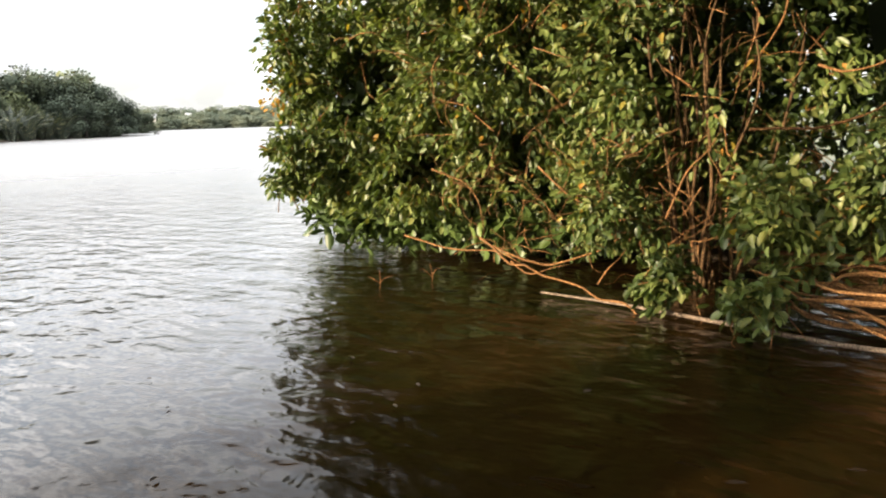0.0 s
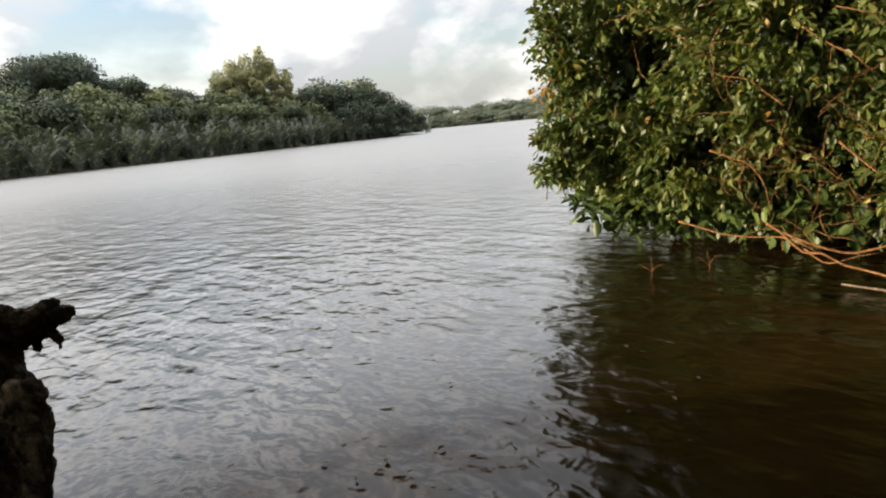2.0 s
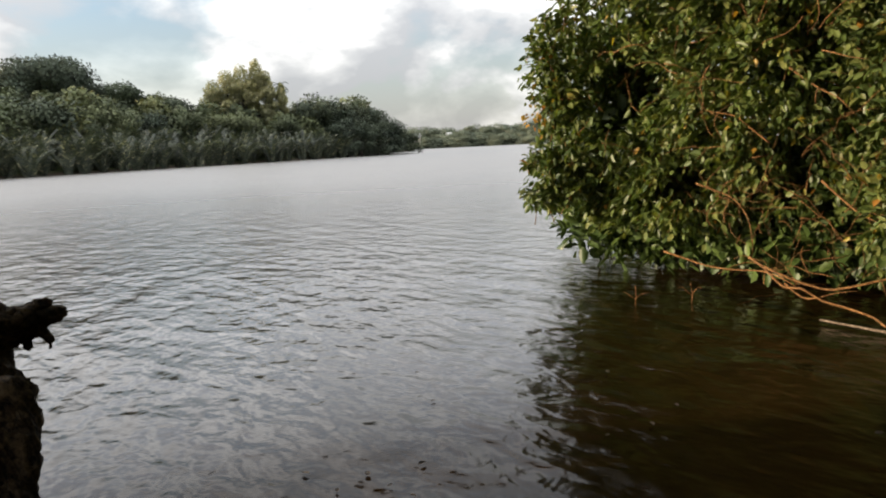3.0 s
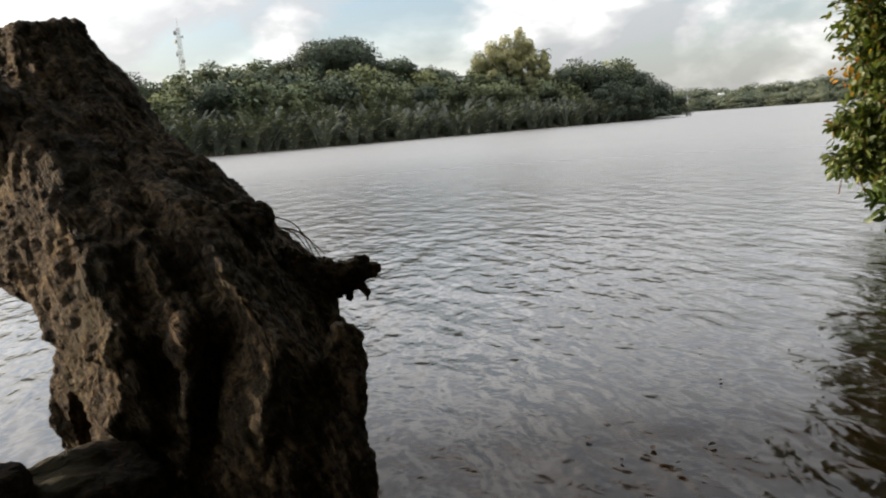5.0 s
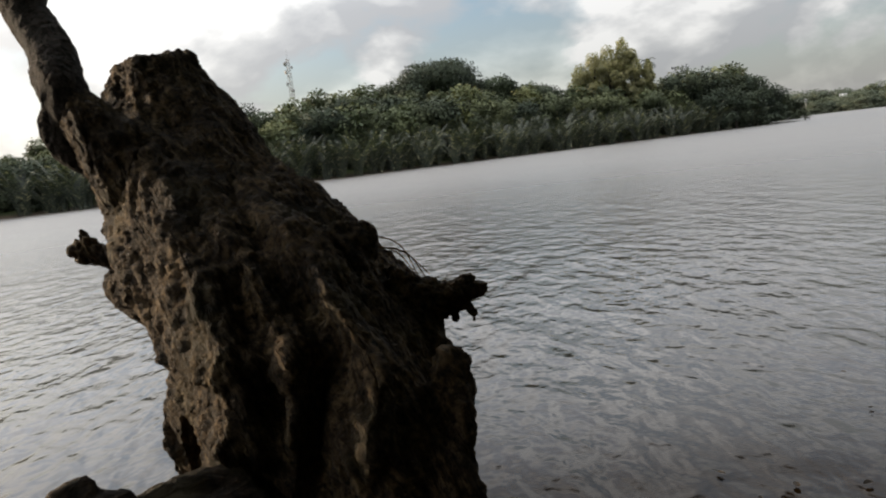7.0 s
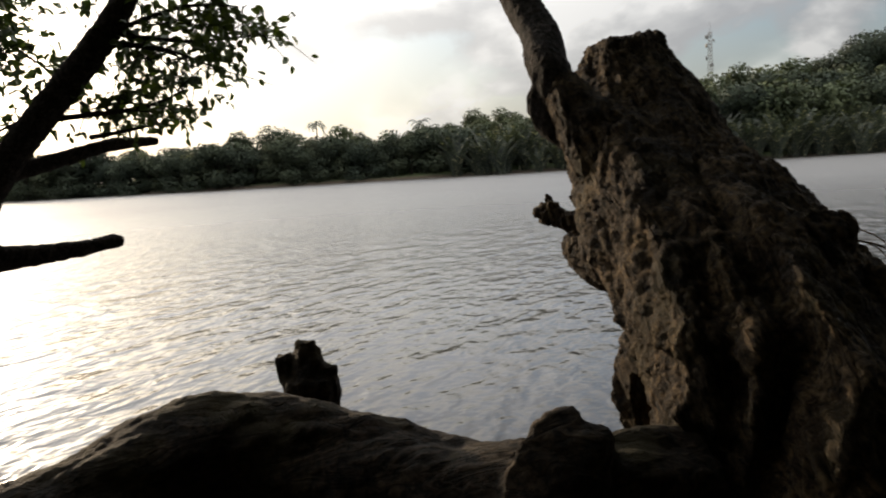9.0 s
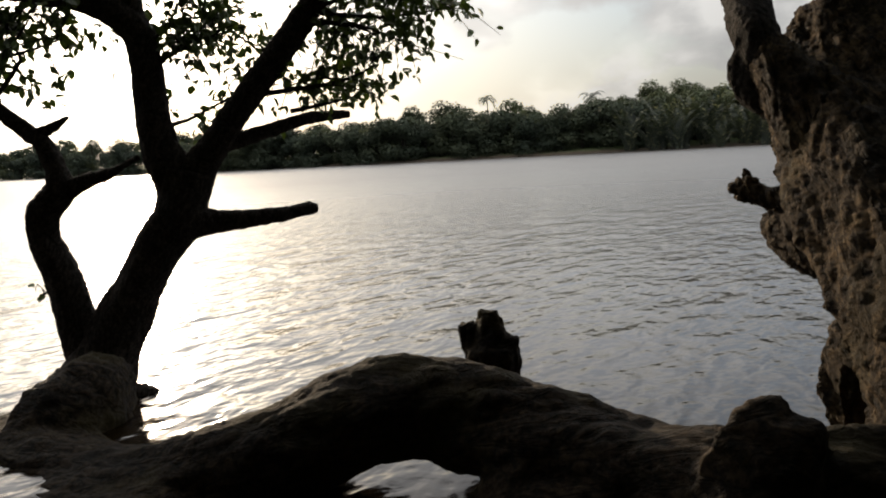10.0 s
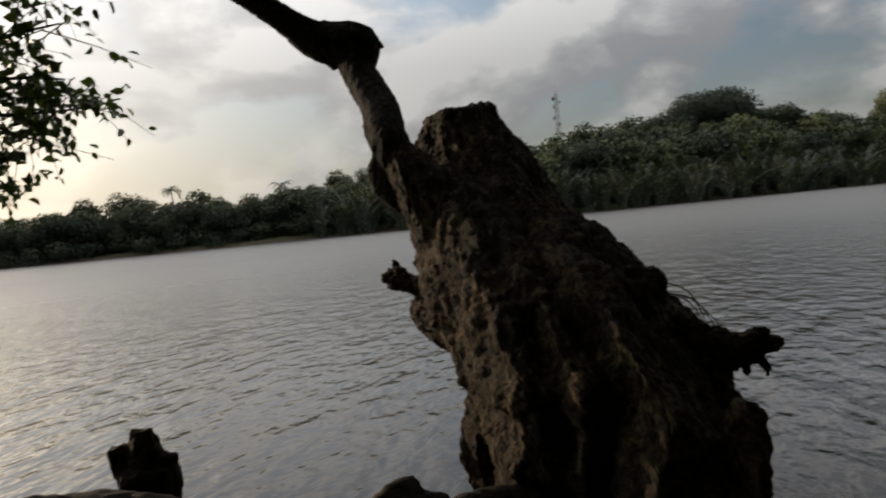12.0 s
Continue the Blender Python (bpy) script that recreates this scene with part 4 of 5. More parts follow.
    # bare low branches reaching out just above the water
    low = [([(-0.03, 5.33, 0.45), (0.18, 5.15, 0.29), (0.57, 4.92, 0.15), (0.92, 4.64, 0.03), (1.26, 4.47, -0.05)], 0.018),
           ([(-0.62, 5.73, 0.43), (-0.29, 5.56, 0.34), (0.07, 5.41, 0.32), (0.31, 5.19, 0.24)], 0.014),
           ([(0.10, 5.21, 0.38), (0.43, 5.09, 0.25), (0.76, 5.05, 0.32), (1.17, 5.14, 0.53)], 0.018),
           ([(0.78, 4.78, 0.20), (0.89, 4.79, 0.31), (1.02, 4.86, 0.38)], 0.012),
           ([(0.67, 5.04, 0.53), (0.94, 4.95, 0.58), (1.28, 4.85, 0.60)], 0.014),
           ([(1.28, 4.85, 0.60), (1.46, 4.81, 0.97), (1.67, 4.86, 1.20)], 0.014),
           ([(1.69, 4.45, 1.23), (2.04, 4.35, 1.24), (2.27, 4.26, 1.30), (2.49, 4.19, 1.44)], 0.018),
           ([(2.14, 4.52, 1.61), (2.30, 4.42, 1.59), (2.56, 4.33, 1.69)], 0.016),
           ([(0.18, 5.14, 0.27), (0.38, 5.03, 0.20), (0.62, 4.99, 0.27)], 0.012),
           ([(1.45, 4.62, 0.45), (1.38, 4.46, 0.17), (1.38, 4.26, -0.12)], 0.01),
           ([(1.78, 4.91, 0.96), (1.69, 4.75, 0.65), (1.68, 4.59, 0.32)], 0.016),
           ([(1.94, 4.90, 0.91), (1.87, 4.75, 0.61), (1.72, 4.59, 0.32)], 0.014),
           ([(1.67, 4.99, 1.36), (1.76, 4.88, 1.08), (1.81, 4.79, 0.84)], 0.014),
           ([(1.59, 5.01, 1.48), (1.35, 5.15, 1.69), (1.14, 5.30, 1.95)], 0.012),
           ([(1.93, 5.03, 2.13), (1.95, 4.98, 1.89), (1.75, 4.90, 1.43)], 0.016),
           ([(2.17, 5.02, 2.12), (2.04, 4.97, 1.85), (1.83, 4.90, 1.47)], 0.014),
           ([(-0.07, 5.83, 1.51), (-0.25, 5.92, 1.70), (-0.46, 6.00, 1.87)], 0.01),
           ([(0.25, 5.68, 1.80), (0.50, 5.54, 1.61), (0.65, 5.41, 1.43)], 0.012),
           ([(-0.37, 5.83, 0.96), (-0.09, 5.70, 0.82), (0.03, 5.45, 0.52)], 0.012),
           ([(0.47, 5.32, 0.97), (0.66, 5.18, 0.76), (0.85, 5.06, 0.64)], 0.012),
           ([(0.14, 5.58, 1.27), (-0.12, 5.72, 1.46), (-0.35, 5.84, 1.56)], 0.01),
           ([(1.70, 3.88, 0.30), (1.67, 3.75, 0.17), (1.69, 3.63, 0.08)], 0.008),
           ([(1.39, 3.95, 0.15), (1.38, 3.83, 0.05), (1.38, 3.77, -0.02)], 0.007)]
    for points, r in low:
        line, wide = glide(points, [r * 0.6] + [r * 0.48] * (len(points) - 2) + [r * 0.16], 0.14)
        line = line + own.normal(size=line.shape) * 0.014
        v, f = tube(line, wide, 7, 0.05, 0.3, r * 100)
        link_mesh("branch", raw_mesh("branch", v, f), TWIG, top)
    # tangle of thin dead twigs along the lower front
    tangle = []
    for _ in range(230):
        if own.random() < 0.7:
            s = own.random()
            p = np.array((-0.1 + 2.5 * s, 5.75 - 1.35 * s, own.uniform(0.25, 1.15))) + own.normal(size=3) * 0.12
        else:
            p = np.array((own.uniform(-0.9, 2.4), own.uniform(4.6, 5.9), own.uniform(1.2, 2.4)))
        way = np.array((own.normal() * 0.8 - 0.25, own.normal() * 0.35 - 0.15, own.normal() * 0.55))
        line = [p]
        for _ in range(int(own.integers(4, 8))):
            way = way / np.linalg.norm(way) + own.normal(size=3) * 0.35
            line.append(line[-1] + way / np.linalg.norm(way) * 0.085)
        if min(q[2] for q in line) < 0.03:
            continue
        r = own.uniform(0.002, 0.0048)
        tangle.append(tube(line, list(np.linspace(r, r * 0.35, len(line))), 5, 0.06))
    v, f = joined(tangle)
    tagged(link_mesh("dead_twig_tangle", raw_mesh("dead_twig_tangle", v, f), TWIG, top), "tangle of bare orange-brown twigs", kind="stuff")
    # a yellowed spray at the outer edge
    n = 26
    v, f = leaf_cloud(np.array((-1.76, 6.25, 1.58)) + own.normal(size=(n, 3)) * (0.07, 0.06, 0.06), own.normal(size=(n, 3)) + (-0.3, -0.2, -0.6), own.uniform(0.04, 0.07, n), 0.55)
    link_mesh("yellow_spray", raw_mesh("yellow_spray", v, f), YELLOW_LEAF, top, "spray of yellow and orange leaves", smooth=False)["kind"] = "stuff"
    roots = [[(1.92, 4.29, 0.35), (2.16, 4.20, 0.39), (2.45, 3.98, 0.32)],
             [(1.90, 4.17, 0.22), (2.07, 3.96, 0.20), (2.31, 3.73, 0.08)],
             [(2.01, 4.18, 0.29), (2.20, 4.07, 0.24), (2.38, 3.86, 0.23)],
             [(1.94, 3.95, 0.17), (2.02, 3.75, 0.14), (2.18, 3.53, 0.07)],
             [(2.04, 4.38, 0.30), (2.28, 4.28, 0.29), (2.51, 4.07, 0.23)],
             [(1.84, 4.28, 0.25), (2.06, 4.05, 0.12), (2.35, 3.84, 0.12)],
             [(2.13, 4.50, 0.39), (2.34, 4.40, 0.41), (2.58, 4.20, 0.38)],
             [(2.14, 4.29, 0.34), (2.33, 4.19, 0.37), (2.49, 3.99, 0.37)],
             [(1.75, 4.49, 0.30), (1.92, 4.28, 0.27), (2.17, 4.07, 0.27)]]
    for _ in range(24):
        points = np.array(roots[int(own.integers(9))]) + own.normal(size=3) * (0.10, 0.12, 0.07) + own.normal(size=(3, 3)) * 0.05
        points[-1] += (0.35, -0.18, 0.0)
        if points[:, 2].min() > 0.02:
            roots.append([tuple(p) for p in points])
    for k, points in enumerate(roots):
        v, f = tube(points, [0.005, 0.009 + 0.004 * (k % 3), 0.011 + 0.005 * (k % 3)], 7, 0.08, 0.25, k)
        link_mesh("root", raw_mesh("root", v, f), TWIG, top)


overhanging_shrub()


def floating_pole():
    v, f = tube([(0.437, 5.156, 0.03), (0.95, 4.72, 0.03), (1.486, 4.09, 0.045), (2.075, 3.5, 0.05), (3.0, 2.5, 0.2)], [0.007, 0.012, 0.014, 0.016, 0.018], 8, 0.1, 0.15, 1.0)
    ob = link_mesh("floating_pole", raw_mesh("floating_pole", v, f), DRIFT)
    tagged(ob, "long bleached wooden pole lying on the water by the shrub", "pole")


floating_pole()


def standing_twig(x, y, seed):
    own = np.random.default_rng(seed)
    pieces = [tube([(x, y, -0.1), (x + 0.02, y, 0.06), (x + own.uniform(-0.05, 0.05), y + 0.02, 0.16)], [0.004, 0.0035, 0.002], 6, 0.04)]
    for s in (-1, 1):
        pieces.append(tube([(x + 0.015, y, 0.05), (x + s * 0.06, y + 0.01, 0.09 + own.uniform(0, 0.03)), (x + s * own.uniform(0.08, 0.14), y, 0.11)], [0.003, 0.0025, 0.0015], 5, 0.04))
    v, f = joined(pieces)
    tagged(link_mesh("twig", raw_mesh("twig", v, f), TWIG), "small forked twig standing out of the river water", "twig", "twigs in the water")


for x, y, seed in ((-0.85, 5.57, 0), (-0.42, 5.75, 1)):
    standing_twig(x, y, seed)


def floating_leaf(x, y, seed):
    own = np.random.default_rng(seed)
    v, f = leaf_cloud(np.array([(x, y, 0.012)]), np.array([(math.cos(seed * 2.1), math.sin(seed * 2.1), 0.02)]), np.array([own.uniform(0.025, 0.05)]), 0.5, 0.05, np.array([(0.05, 0.0, 1.0)]))
    tagged(link_mesh("floating_leaf", raw_mesh("floating_leaf", v, f), DEAD_LEAF, smooth=False), "dead brown leaf floating on the river", "leaf", "floating leaves")


DEAD_LEAF = mottled("dead_leaf", (0.03, 0.02, 0.012), (0.07, 0.05, 0.03), 20.0)
for k, (x, y) in enumerate(((-1.95, 2.22), (-1.72, 2.10), (-1.53, 2.22), (-1.43, 2.15), (-1.66, 2.26), (-1.47, 2.44), (0.36, 3.17), (-0.46, 3.32), (-0.75, 2.91), (0.36, 3.18), (-0.85, 3.78), (-1.69, 3.16), (-1.97, 3.57), (-0.56, 3.05))):
    floating_leaf(x, y, k)


# ---- the far bank ----
def ground_at(x, y):
    return float(land_height(np.array([float(x)]), np.array([float(y)]))[0])


def polar(azimuth, distance):
    a = radians(azimuth)
    return -math.sin(a) * distance - 0.5, math.cos(a) * distance - 0.3


def crown_mesh(name, lumps, cards, card, own):
    """A crown of leaf clumps on lumpy shells, shaded as rounded masses: lumps are (centre, radii)."""
    base, way, out = [], [], []
    weight = np.array([r[0] * r[2] for _, r in lumps])
    for (c, r), share in zip(lumps, weight / weight.sum()):
        n = int(cards * share)
        d = own.normal(size=(n, 3))
        d /= np.linalg.norm(d, axis=1)[:, None]
        base.append(np.array(c) + d * np.array(r) * own.uniform(0.6, 1.06, (n, 1)))
        way.append(d * 0.5 + own.normal(size=(n, 3)) * 0.8 + (0, 0, -0.25))
        out.append(d)
    base, way, out = np.vstack(base), np.vstack(way), np.vstack(out)
    way /= np.linalg.norm(way, axis=1)[:, None]
    side = np.cross(way, out + own.normal(size=way.shape) * 0.5)
    side /= np.linalg.norm(side, axis=1)[:, None] + 1e-9
    face = np.cross(side, way)
    side = np.where((face * out).sum(1)[:, None] < 0, -side, side)
    s = own.uniform(0.6, 1.3, (len(base), 1)) * card
    v = np.stack([base, base + way * s * 0.5 - side * s * 0.36, base + way * s, base + way * s * 0.45 + side * s * 0.36], 1).reshape(-1, 3)
    mesh = raw_mesh(name, v, np.arange(len(v)).reshape(-1, 4)[:, ::-1])
    round_way = out + own.normal(size=out.shape) * 0.14
    round_way /= np.linalg.norm(round_way, axis=1)[:, None]
    mesh.normals_split_custom_set_from_vertices(np.repeat(round_way, 4, 0).tolist())
    return mesh


def tree_kind(name, height, spread, mat, label, own, cards=1100, card=0.33, lift=0.08, bark_mat=None, round_top=False):
    """A broad-leaved tree at the origin: trunk, three boughs and a lumpy crown."""
    top = thing(name, (0, 0, 0), label, "tree", "trees on the far bank")
    bark_mat = bark_mat or SMOOTH_BARK
    v, f = tube([(0, 0, -0.4), (0.1, 0.05, height * 0.25), (0.0, 0.1, height * 0.55), (0.1, 0, height * 0.8)], [0.03 * height, 0.022 * height, 0.016 * height, 0.006 * height], 8, 0.8, 0.1, 1.0)
    link_mesh("trunk", raw_mesh("trunk", v, f), bark_mat, top)
    lumps = []
    for k in range(20 if round_top else 14):
        a = own.uniform(0, 2 * np.pi)
        out = spread * own.uniform(0.15, 0.62)
        z = height * own.uniform(lift + 0.12, 0.86)
        if round_top:
            z = height * (0.84 - 0.55 * (out / spread) ** 2 - own.uniform(0, 0.14) - (0.3 if k % 3 == 2 else 0))
        r = spread * own.uniform(0.24, 0.42)
        lumps.append(((math.cos(a) * out, math.sin(a) * out, z), (r, r, min(r * 0.8, height - z + 0.05 * height))))
        if k % 3 == 0:
            v, f = tube([(0, 0.05, height * 0.35), (math.cos(a) * out * 0.5, math.sin(a) * out * 0.5, (z + height * 0.35) / 2 + 0.2), (math.cos(a) * out, math.sin(a) * out, z)], [0.012 * height, 0.009 * height, 0.004 * height], 6, 0.8)
            link_mesh("limb", raw_mesh("limb", v, f), bark_mat, top)
    lumps.append(((0, 0, height * 0.8), (spread * 0.4, spread * 0.4, height * 0.2)))
    link_mesh("crown", crown_mesh("crown", lumps, cards, card, own), mat, top, smooth=False)
    return top


def palm_tree(height, own):
    top = thing("coconut_palm", (0, 0, 0), "tall slim coconut palm above the treeline", "palm", "palms on the far bank")
    v, f = tube([(0, 0, -0.4), (0.2, 0, height * 0.4), (0.1, 0.2, height)], [0.18, 0.13, 0.1], 8, 0.8)
    link_mesh("trunk", raw_mesh("trunk", v, f), SMOOTH_BARK, top)
    for k in range(15):
        a = k * 2.4 + own.uniform(-0.2, 0.2)
        rise = own.uniform(-0.3, 0.9)
        reach = own.uniform(1.9, 2.5)
        v, f = frond((0.1, 0.2, height), a, rise, reach, 0.5, 12, 1.5)
        link_mesh("frond", raw_mesh("frond", v, f), DARK_LEAF, top, smooth=False)
    return top


def frond(foot, azimuth, rise, length, blade, pairs, bend=1.0):
    """A feather frond: a bent midrib that starts at the angle rise, with hanging leaflets, all quads."""
    out = np.array((math.cos(azimuth), math.sin(azimuth), 0.0))
    tilt = rise - bend * np.linspace(0, 1, pairs) ** 1.5
    steps = np.outer(np.cos(tilt), out) + np.outer(np.sin(tilt), (0, 0, 1.0))
    rib = np.array(foot) + np.vstack([np.zeros(3), np.cumsum(steps, 0)]) * length / pairs
    side = np.array((-out[1], out[0], 0.0))
    verts, faces = [], []
    for k in range(pairs):
        p, q = rib[k], rib[k + 1]
        size = blade * (0.35 + 0.9 * math.sin(math.pi * (0.12 + 0.8 * k / pairs)))
        for sign in (1, -1):
            tip = q + side * sign * size * 0.8 + (q - p) / np.linalg.norm(q - p) * size * 0.6 - np.array((0, 0, size * 0.35))
            b = len(verts)
            verts += [p + (q - p) * 0.25, q, tip + (q - p) * 0.12, tip]
            faces.append((b, b + 1, b + 2, b + 3))
    return np.array(verts), np.array(faces)


def nipa_bed():
    """The belt of stemless palms along the waterline."""
    own = np.random.default_rng(31)
    kinds = []
    for _ in range(6):
        kinds.append(joined([frond((own.normal() * 0.4, own.normal() * 0.4, -0.2), own.uniform(0, 6.28), own.uniform(1.1, 1.55), own.uniform(6.0, 7.8), 0.62, 17, own.uniform(0.35, 1.2)) for _ in range(15)]))
    line = np.array([(-86.5, 18), (-84, 31), (-75, 53), (-71, 80), (-68, 103), (-63.5, 140)], float)
    spots = []
    for a, b in zip(line, line[1:]):
        n = int(np.linalg.norm(b - a) / 1.5)
        for s in np.arange(n) / n:
            along = (b - a) / np.linalg.norm(b - a)
            inward = np.array((-along[1], along[0]))
            for row in range(3):
                spots.append((*(a + (b - a) * s + inward * (row * 3.0 + own.uniform(-0.8, 1.6)) + own.normal(size=2) * 0.5), row))
    pieces = []
    for x, y, row in spots:
        v, f = kinds[int(own.integers(6))]
        k, a = own.uniform(0.58, 0.84), own.uniform(0, 6.28)
        turn = np.array(((math.cos(a), -math.sin(a), 0), (math.sin(a), math.cos(a), 0), (0, 0, 1)))
        pieces.append(((v * k) @ turn.T + (x, y, max(ground_at(x, y), -0.2)), f))
    v, f = joined(pieces)
    ob = link_mesh("nipa_palms", raw_mesh("nipa_palms", v, f), NIPA_LEAF, smooth=False)
    tagged(ob, "dense belt of stemless palms along the far waterline", "palms", kind="stuff")


nipa_bed()


# bearing of the far shore from the path, and how far off it lies
SHORE_AZ = (20, 21.3, 28, 33.7, 44, 50, 58, 65, 76, 90, 100, 110, 118, 124, 128)
SHORE_DIST = (170, 168, 142, 122, 104, 96, 89, 88, 90, 90, 97, 113, 160, 190, 235)


HOUSES = (21.30, 18.70)  # bearings of the two houses


def far_woods():
    own = np.random.default_rng(41)
    kinds = [tree_kind("distant_tree" if m == HAZE_LEAF else "bank_tree", h, s, m, l, own, c) for h, s, m, l, c in (
        (8.0, 4.0, MID_LEAF, "broad green tree among the far bank woods", 4030), (9.5, 4.5, DARK_LEAF, "dark dense tree among the far bank woods", 4340),
        (7.0, 3.4, FAR_LEAF, "low rounded green tree on the far bank", 3410), (9.0, 3.6, MID_LEAF, "upright green tree on the far bank", 3720), (8.0, 4.4, DARK_LEAF, "spreading dark tree on the far bank", 4030),
        (8.5, 4.6, HAZE_LEAF, "green tree far down the river, haze painted into its leaves", 3600), (7.5, 4.8, HAZE_LEAF, "low tree far down the river, haze painted into its leaves", 3600))]
    used = [False] * len(kinds)

    def plant(azimuth, distance, top_z, kind=None, widen=1.25, sink=0.0):
        x, y = polar(azimuth, distance)
        z = max(ground_at(x, y), 0.2) - sink
        k = int(own.choice((0, 2, 3, 0, 2, 3, 1, 4))) if kind is None else kind
        tall = (8.0, 9.5, 7.0, 9.0, 8.0, 8.5, 7.5)[k]
        s = max((top_z - z) / tall * 1.02, 0.3)
        m = pose(x, y, z, 0, 0, own.uniform(0, 360))
        ob = kinds[k] if not used[k] else copy_thing(kinds[k], m)
        used[k] = True
        ob.matrix_basis = m @ Matrix.Diagonal((s * widen, s * widen, s, 1))

    # crest of the woods: azimuth, distance, height of the treetops over the water
    crest = [(128, 230, 7.5), (122, 195, 7.5), (116, 165, 8), (110, 140, 7.5), (105, 128, 6.8), (100.6, 125, 6.8), (97, 122, 7.4), (94, 120, 8.6), (90, 122, 8.0), (86.4, 120, 8.2), (82, 122, 8.0), (79, 120, 8.6), (76.5, 120, 9.2), (72, 122, 10.4), (68, 125, 11.2),
             (64, 125, 12.4), (60, 130, 13.6), (57, 135, 14.2), (54, 140, 14.8), (51, 142, 16.2), (48, 138, 16.0), (45, 142, 15.8), (42, 140, 13.6), (39, 138, 12.6), (36, 135, 11.5), (32, 138, 10.5), (29, 145, 11.5), (26, 150, 11)]
    az, dist, tops = np.array(crest[::-1]).T
    for a in np.arange(26.5, 128, 1.8):
        d, h = np.interp(a, az, dist), np.interp(a, az, tops)
        h = 1.36 + (h - 1.36) * (np.interp(a, SHORE_AZ, SHORE_DIST) + 27) / d
        d = np.interp(a, SHORE_AZ, SHORE_DIST) + 27
        plant(a + own.uniform(-0.5, 0.5), d + own.uniform(-4, 6), h * own.uniform(0.82, 1.12))
        plant(a + own.uniform(-0.7, 0.7), d - 9 + own.uniform(-3, 3), h * own.uniform(0.72, 0.9))
        for _ in range(2):
            plant(a + own.uniform(-0.8, 0.8), d - 17 + own.uniform(-3, 3), min(h * own.uniform(0.5, 0.75), 9.5), sink=1.3)
    # dark trees down to the water where the palm belt ends
    for a in np.arange(77, 128, 1.25):
        plant(a + own.uniform(-0.3, 0.3), np.interp(a, SHORE_AZ, SHORE_DIST) + own.uniform(2, 5), own.uniform(4.0, 6.5), int(own.choice((1, 4))), 1.3, 1.5)
    # dark trees at the tip of the bank and on the hill's shoulders
    for a, d, h in ((29.1, 148, 13.4), (27.6, 150, 12.6), (25.75, 154, 13.0), (24.8, 156, 10.4), (23.8, 158, 8.0), (23.2, 160, 7.2), (22.5, 163, 6.2), (21.7, 165, 4.8), (24.3, 150, 7), (25.6, 146, 8), (26.8, 142, 8), (22.9, 158, 4.5), (30.2, 146, 11.6), (53.4, 140, 15.4), (52.0, 140, 16.6), (50.9, 138, 17.4), (44.2, 140, 15.4), (42.6, 138, 13.6)):
        plant(a, d, h * 0.95, int(own.choice((1, 4))), 1.15, 1.6)
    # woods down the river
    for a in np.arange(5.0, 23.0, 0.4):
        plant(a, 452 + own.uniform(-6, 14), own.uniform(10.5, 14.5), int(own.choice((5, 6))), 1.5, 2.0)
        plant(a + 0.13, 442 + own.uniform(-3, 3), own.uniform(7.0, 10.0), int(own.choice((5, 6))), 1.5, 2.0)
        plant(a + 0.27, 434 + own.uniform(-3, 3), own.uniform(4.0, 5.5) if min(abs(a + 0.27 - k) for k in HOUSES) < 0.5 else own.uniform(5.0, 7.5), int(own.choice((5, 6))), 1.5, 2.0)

    x, y = polar(47.5, 140)
    dome = tree_kind("domed_tree", 13.0, 12.5, DARK_LEAF, "huge domed dark tree on the hilltop", own, 38000, 0.42, 0.4, round_top=True)
    dome.matrix_basis = pose(x, y, 6.3)
    for a, h, s in ((36.6, 15.2, 3.6), (35.5, 17.1, 4.2), (34.4, 18.1, 4.2), (33.3, 19.0, 3.2), (32.5, 15.8, 2.6), (31.5, 14.4, 1.5)):
        x, y = polar(a, 141)
        ob = tree_kind("feathery_tree", h - 1.5, s, PALE_LEAF, "tall pale feathery tree above the far bank", own, 6500, 0.36, 0.25)
        ob.matrix_basis = pose(x, y, 1.5)
    for a, d, h in ((89.2, 130, 10.2), (81.2, 126, 9.2), (121.2, 185, 7.6), (118.8, 180, 7.9), (113.5, 160, 8.2), (31.5, 150, 15.0)):
        x, y = polar(a, d)
        palm_tree(h - 1.2, own).matrix_basis = pose(x, y, 1.0, 0, 0, own.uniform(0, 360))


far_woods()


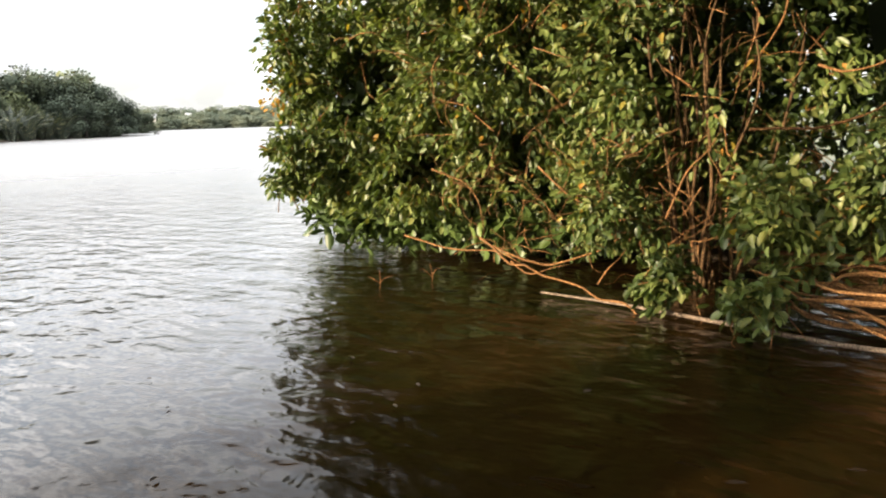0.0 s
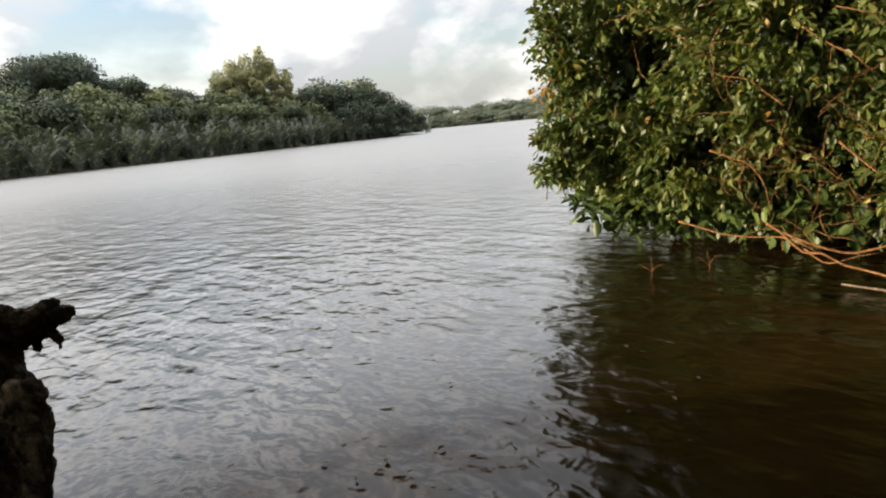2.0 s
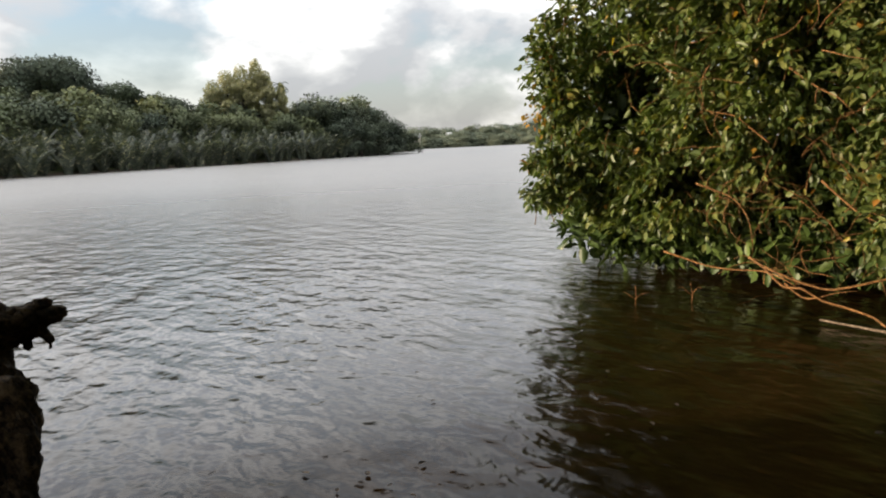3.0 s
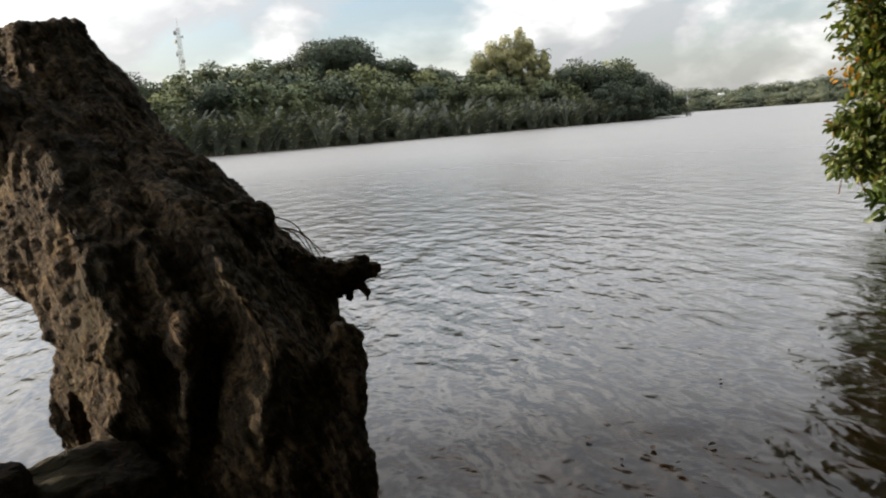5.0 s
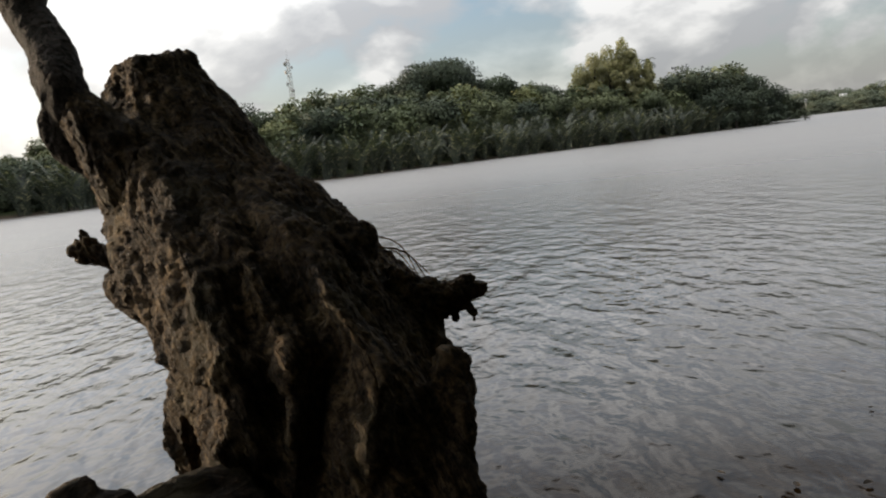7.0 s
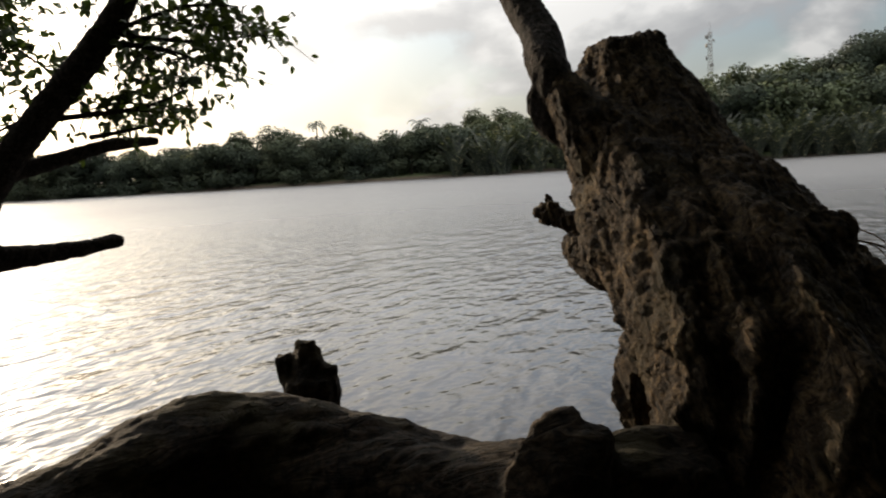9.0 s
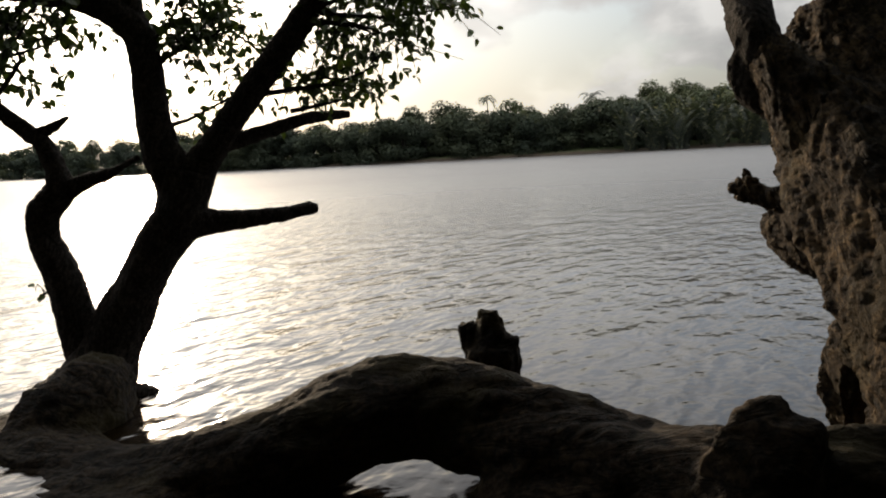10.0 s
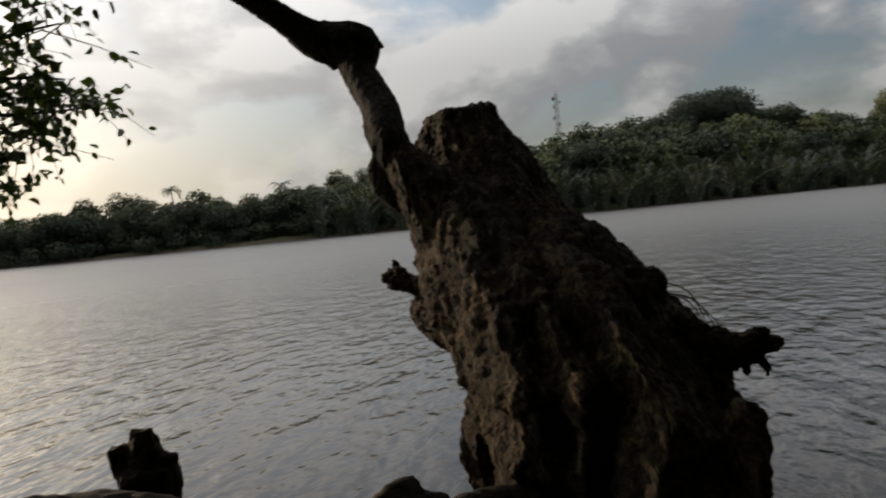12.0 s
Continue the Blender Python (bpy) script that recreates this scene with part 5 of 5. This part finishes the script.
def shade_woods():
    """Unseen trees added at the walker's back to block sky light from the shore."""
    own = np.random.default_rng(51)
    tree = tree_kind("shore_tree", 9.0, 4.5, DARK_LEAF, "unseen leafy dark tree added on the near bank for shade", own, 9000, 0.5, 0.4)
    for k, (x, y, s) in enumerate(((3.4, -2.0, 0.9), (5.5, 1.0, 0.8), (1.5, -5.0, 1.0), (-2.5, -8.5, 0.9), (6.0, -5.5, 1.1), (0.5, -9.5, 1.1), (7.0, 5.0, 0.9), (9.5, 0.0, 1.2), (1.6, -1.6, 0.85), (-0.8, -3.6, 0.85), (4.6, 2.0, 0.6), (4.0, -0.4, 0.55), (2.7, -2.6, 0.5), (0.8, -4.2, 0.5), (-1.6, -6.2, 0.5), (4.6, -3.6, 0.6), (2.0, -6.0, 0.6), (5.4, 3.6, 0.6), (-0.7, -2.5, 0.28), (-1.6, -4.8, 0.45), (1.1, -1.5, 0.3), (1.9, 0.9, 0.4))):
        m = pose(x, y, ground_at(x, y) - (3.2 * s if s <= 0.6 else 0.0), 0, 0, k * 67)
        ob = tree if k == 0 else copy_thing(tree, m)
        ob.matrix_basis = m @ Matrix.Diagonal((s, s, s, 1))
        tagged(ob, group="trees on the near bank")
    # taller unseen trees, added to cut the light from above
    tall = tree_kind("tall_shore_tree", 12.0, 4.6, DARK_LEAF, "unseen tall leafy tree added to shade the near shore", own, 13000, 0.5, 0.42)
    for k, (x, y, s) in enumerate(((1.9, 0.1, 1.0), (0.5, -2.9, 1.05), (3.3, 2.2, 1.0), (-1.2, -3.4, 0.95), (2.9, -1.2, 1.1))):
        m = pose(x, y, ground_at(x, y), 0, 0, k * 101)
        ob = tall if k == 0 else copy_thing(tall, m)
        ob.matrix_basis = m @ Matrix.Diagonal((s, s, s, 1))
        tagged(ob, group="trees on the near bank")


shade_woods()


def radio_mast():
    x, y = polar(58.9, 260)
    top = thing("radio_mast", (x, y, 8.0), "slim grey lattice radio mast with drum antennas behind the hill", "mast")
    high, wide = 32.5, 0.9
    for sx, sy in ((-1, -1), (1, -1), (1, 1), (-1, 1)):
        v, f = tube([(x + sx * wide, y + sy * wide, 7), (x + sx * 0.4, y + sy * 0.4, 8 + high)], [0.10, 0.07], 6, 8)
        link_mesh("leg", raw_mesh("leg", v, f), STEEL, top)
    for k in range(14):
        z0, z1 = 8 + k * high / 14, 8 + (k + 1) * high / 14
        w0, w1 = (wide - (wide - 0.4) * (z - 8) / high for z in (z0, z1))
        for sx, sy, ex, ey in ((-1, -1, 1, -1), (1, -1, 1, 1), (1, 1, -1, 1), (-1, 1, -1, -1)):
            v, f = tube([(x + sx * w0, y + sy * w0, z0), (x + ex * w1, y + ey * w1, z1)], [0.06, 0.06], 5, 5)
            link_mesh("brace", raw_mesh("brace", v, f), STEEL, top)
    for z, r in ((39.0, 0.9), (36.0, 0.8), (32.0, 0.85), (29.5, 0.7), (37.5, 0.6)):
        a = z * 1.7
        p = np.array((x + math.cos(a) * 0.9, y + math.sin(a) * 0.9, z))
        v, f = tube([p, p + (math.cos(a) * 0.35, math.sin(a) * 0.35, 0), p + (math.cos(a) * 0.5, math.sin(a) * 0.5, 0)], [r * 0.6, r * 0.9, r * 0.9], 12, 0.3)
        link_mesh("drum_antenna", raw_mesh("drum_antenna", v, f), STEEL, top)
    v, f = tube([(x, y, 40), (x, y, 44.0)], [0.06, 0.03], 6, 2)
    link_mesh("lightning_rod", raw_mesh("lightning_rod", v, f), STEEL, top)


radio_mast()


def box(x0, y0, z0, x1, y1, z1):
    bm = bmesh.new()
    bmesh.ops.create_cube(bm, size=1.0, matrix=Matrix.Translation(((x0 + x1) / 2, (y0 + y1) / 2, (z0 + z1) / 2)) @ Matrix.Diagonal((x1 - x0, y1 - y0, z1 - z0, 1)))
    mesh = bpy.data.meshes.new("block")
    bm.to_mesh(mesh)
    bm.free()
    return mesh


def far_house(azimuth, distance, base, turn, size):
    x, y = polar(azimuth, distance)
    top = thing("house", (0, 0, 0), "small pale house with a low sheet roof by the river", "house", "houses along the river")
    w, d, h = size
    link_mesh("wall", box(-w / 2, -d / 2, -5.0, w / 2, d / 2, h), PLASTER, top, smooth=False)
    verts = np.array([(sx * (w / 2 + 0.5), sy * (d / 2 + 0.6), h - 0.1 + dz) for dz in (0, 0.12) for sx, sy in ((-1, -1), (1, -1), (1, 1), (-1, 1))] + [(sx * (w / 2 + 0.5), 0, h + 1.7 + dz) for dz in (0, 0.12) for sx in (-1, 1)])
    faces = np.array([(4, 5, 11, 10), (7, 10, 11, 6), (0, 8, 9, 1), (3, 2, 9, 8), (0, 1, 5, 4), (2, 3, 7, 6), (0, 4, 10, 8), (3, 8, 10, 7), (1, 9, 11, 5), (2, 6, 11, 9)])
    link_mesh("roof", raw_mesh("roof", verts, faces), ROOF, top, smooth=False)
    for k in (-0.28, 0.28):
        link_mesh("window", box(k * w - 0.6, -d / 2 - 0.04, 1.0, k * w + 0.6, -d / 2 + 0.02, 2.2), DARK_GLASS, top, smooth=False)
    link_mesh("door", box(-0.5, -d / 2 - 0.05, -0.2, 0.5, -d / 2 + 0.02, 2.1), DARK_GLASS, top, smooth=False)
    top.matrix_basis = pose(x, y, base, 0, 0, turn)


DARK_GLASS = mottled("dark_opening", (0.03, 0.03, 0.03), (0.05, 0.05, 0.05), 1.0, 0.3)
far_house(21.30, 438, 4.8, 12, (5, 4.5, 2.4))
far_house(18.70, 446, 5.4, 5, (2.6, 3, 2.2))


def moored_boat():
    x, y = polar(22.3, 152)
    top = thing("boat", (x, y, 0.0), "small pale open boat moored at the tip of the bank", "boat")
    ring = []
    sides = 14
    for k, s in enumerate(np.linspace(-1, 1, 9)):
        w = 0.85 * (1 - abs(s) ** 3) + 0.06
        ring.append([(x + s * 3.2, y + w * math.cos(u), 0.35 + (0.42 + 0.25 * s * s) * -math.sin(u) * (1 if math.sin(u) > 0 else 0.9)) for u in np.linspace(-0.15, math.pi + 0.15, sides)])
    v = np.array(ring).reshape(-1, 3)
    f = np.array([(a * sides + b, a * sides + b + 1, (a + 1) * sides + b + 1, (a + 1) * sides + b) for a in range(8) for b in range(sides - 1)])
    link_mesh("hull", raw_mesh("hull", v, f), HULL, top)
    for s in (-0.9, 0.4):
        link_mesh("thwart", box(x + s - 0.12, y - 0.75, 0.42, x + s + 0.12, y + 0.75, 0.47), DRIFT, top, smooth=False)


moored_boat()
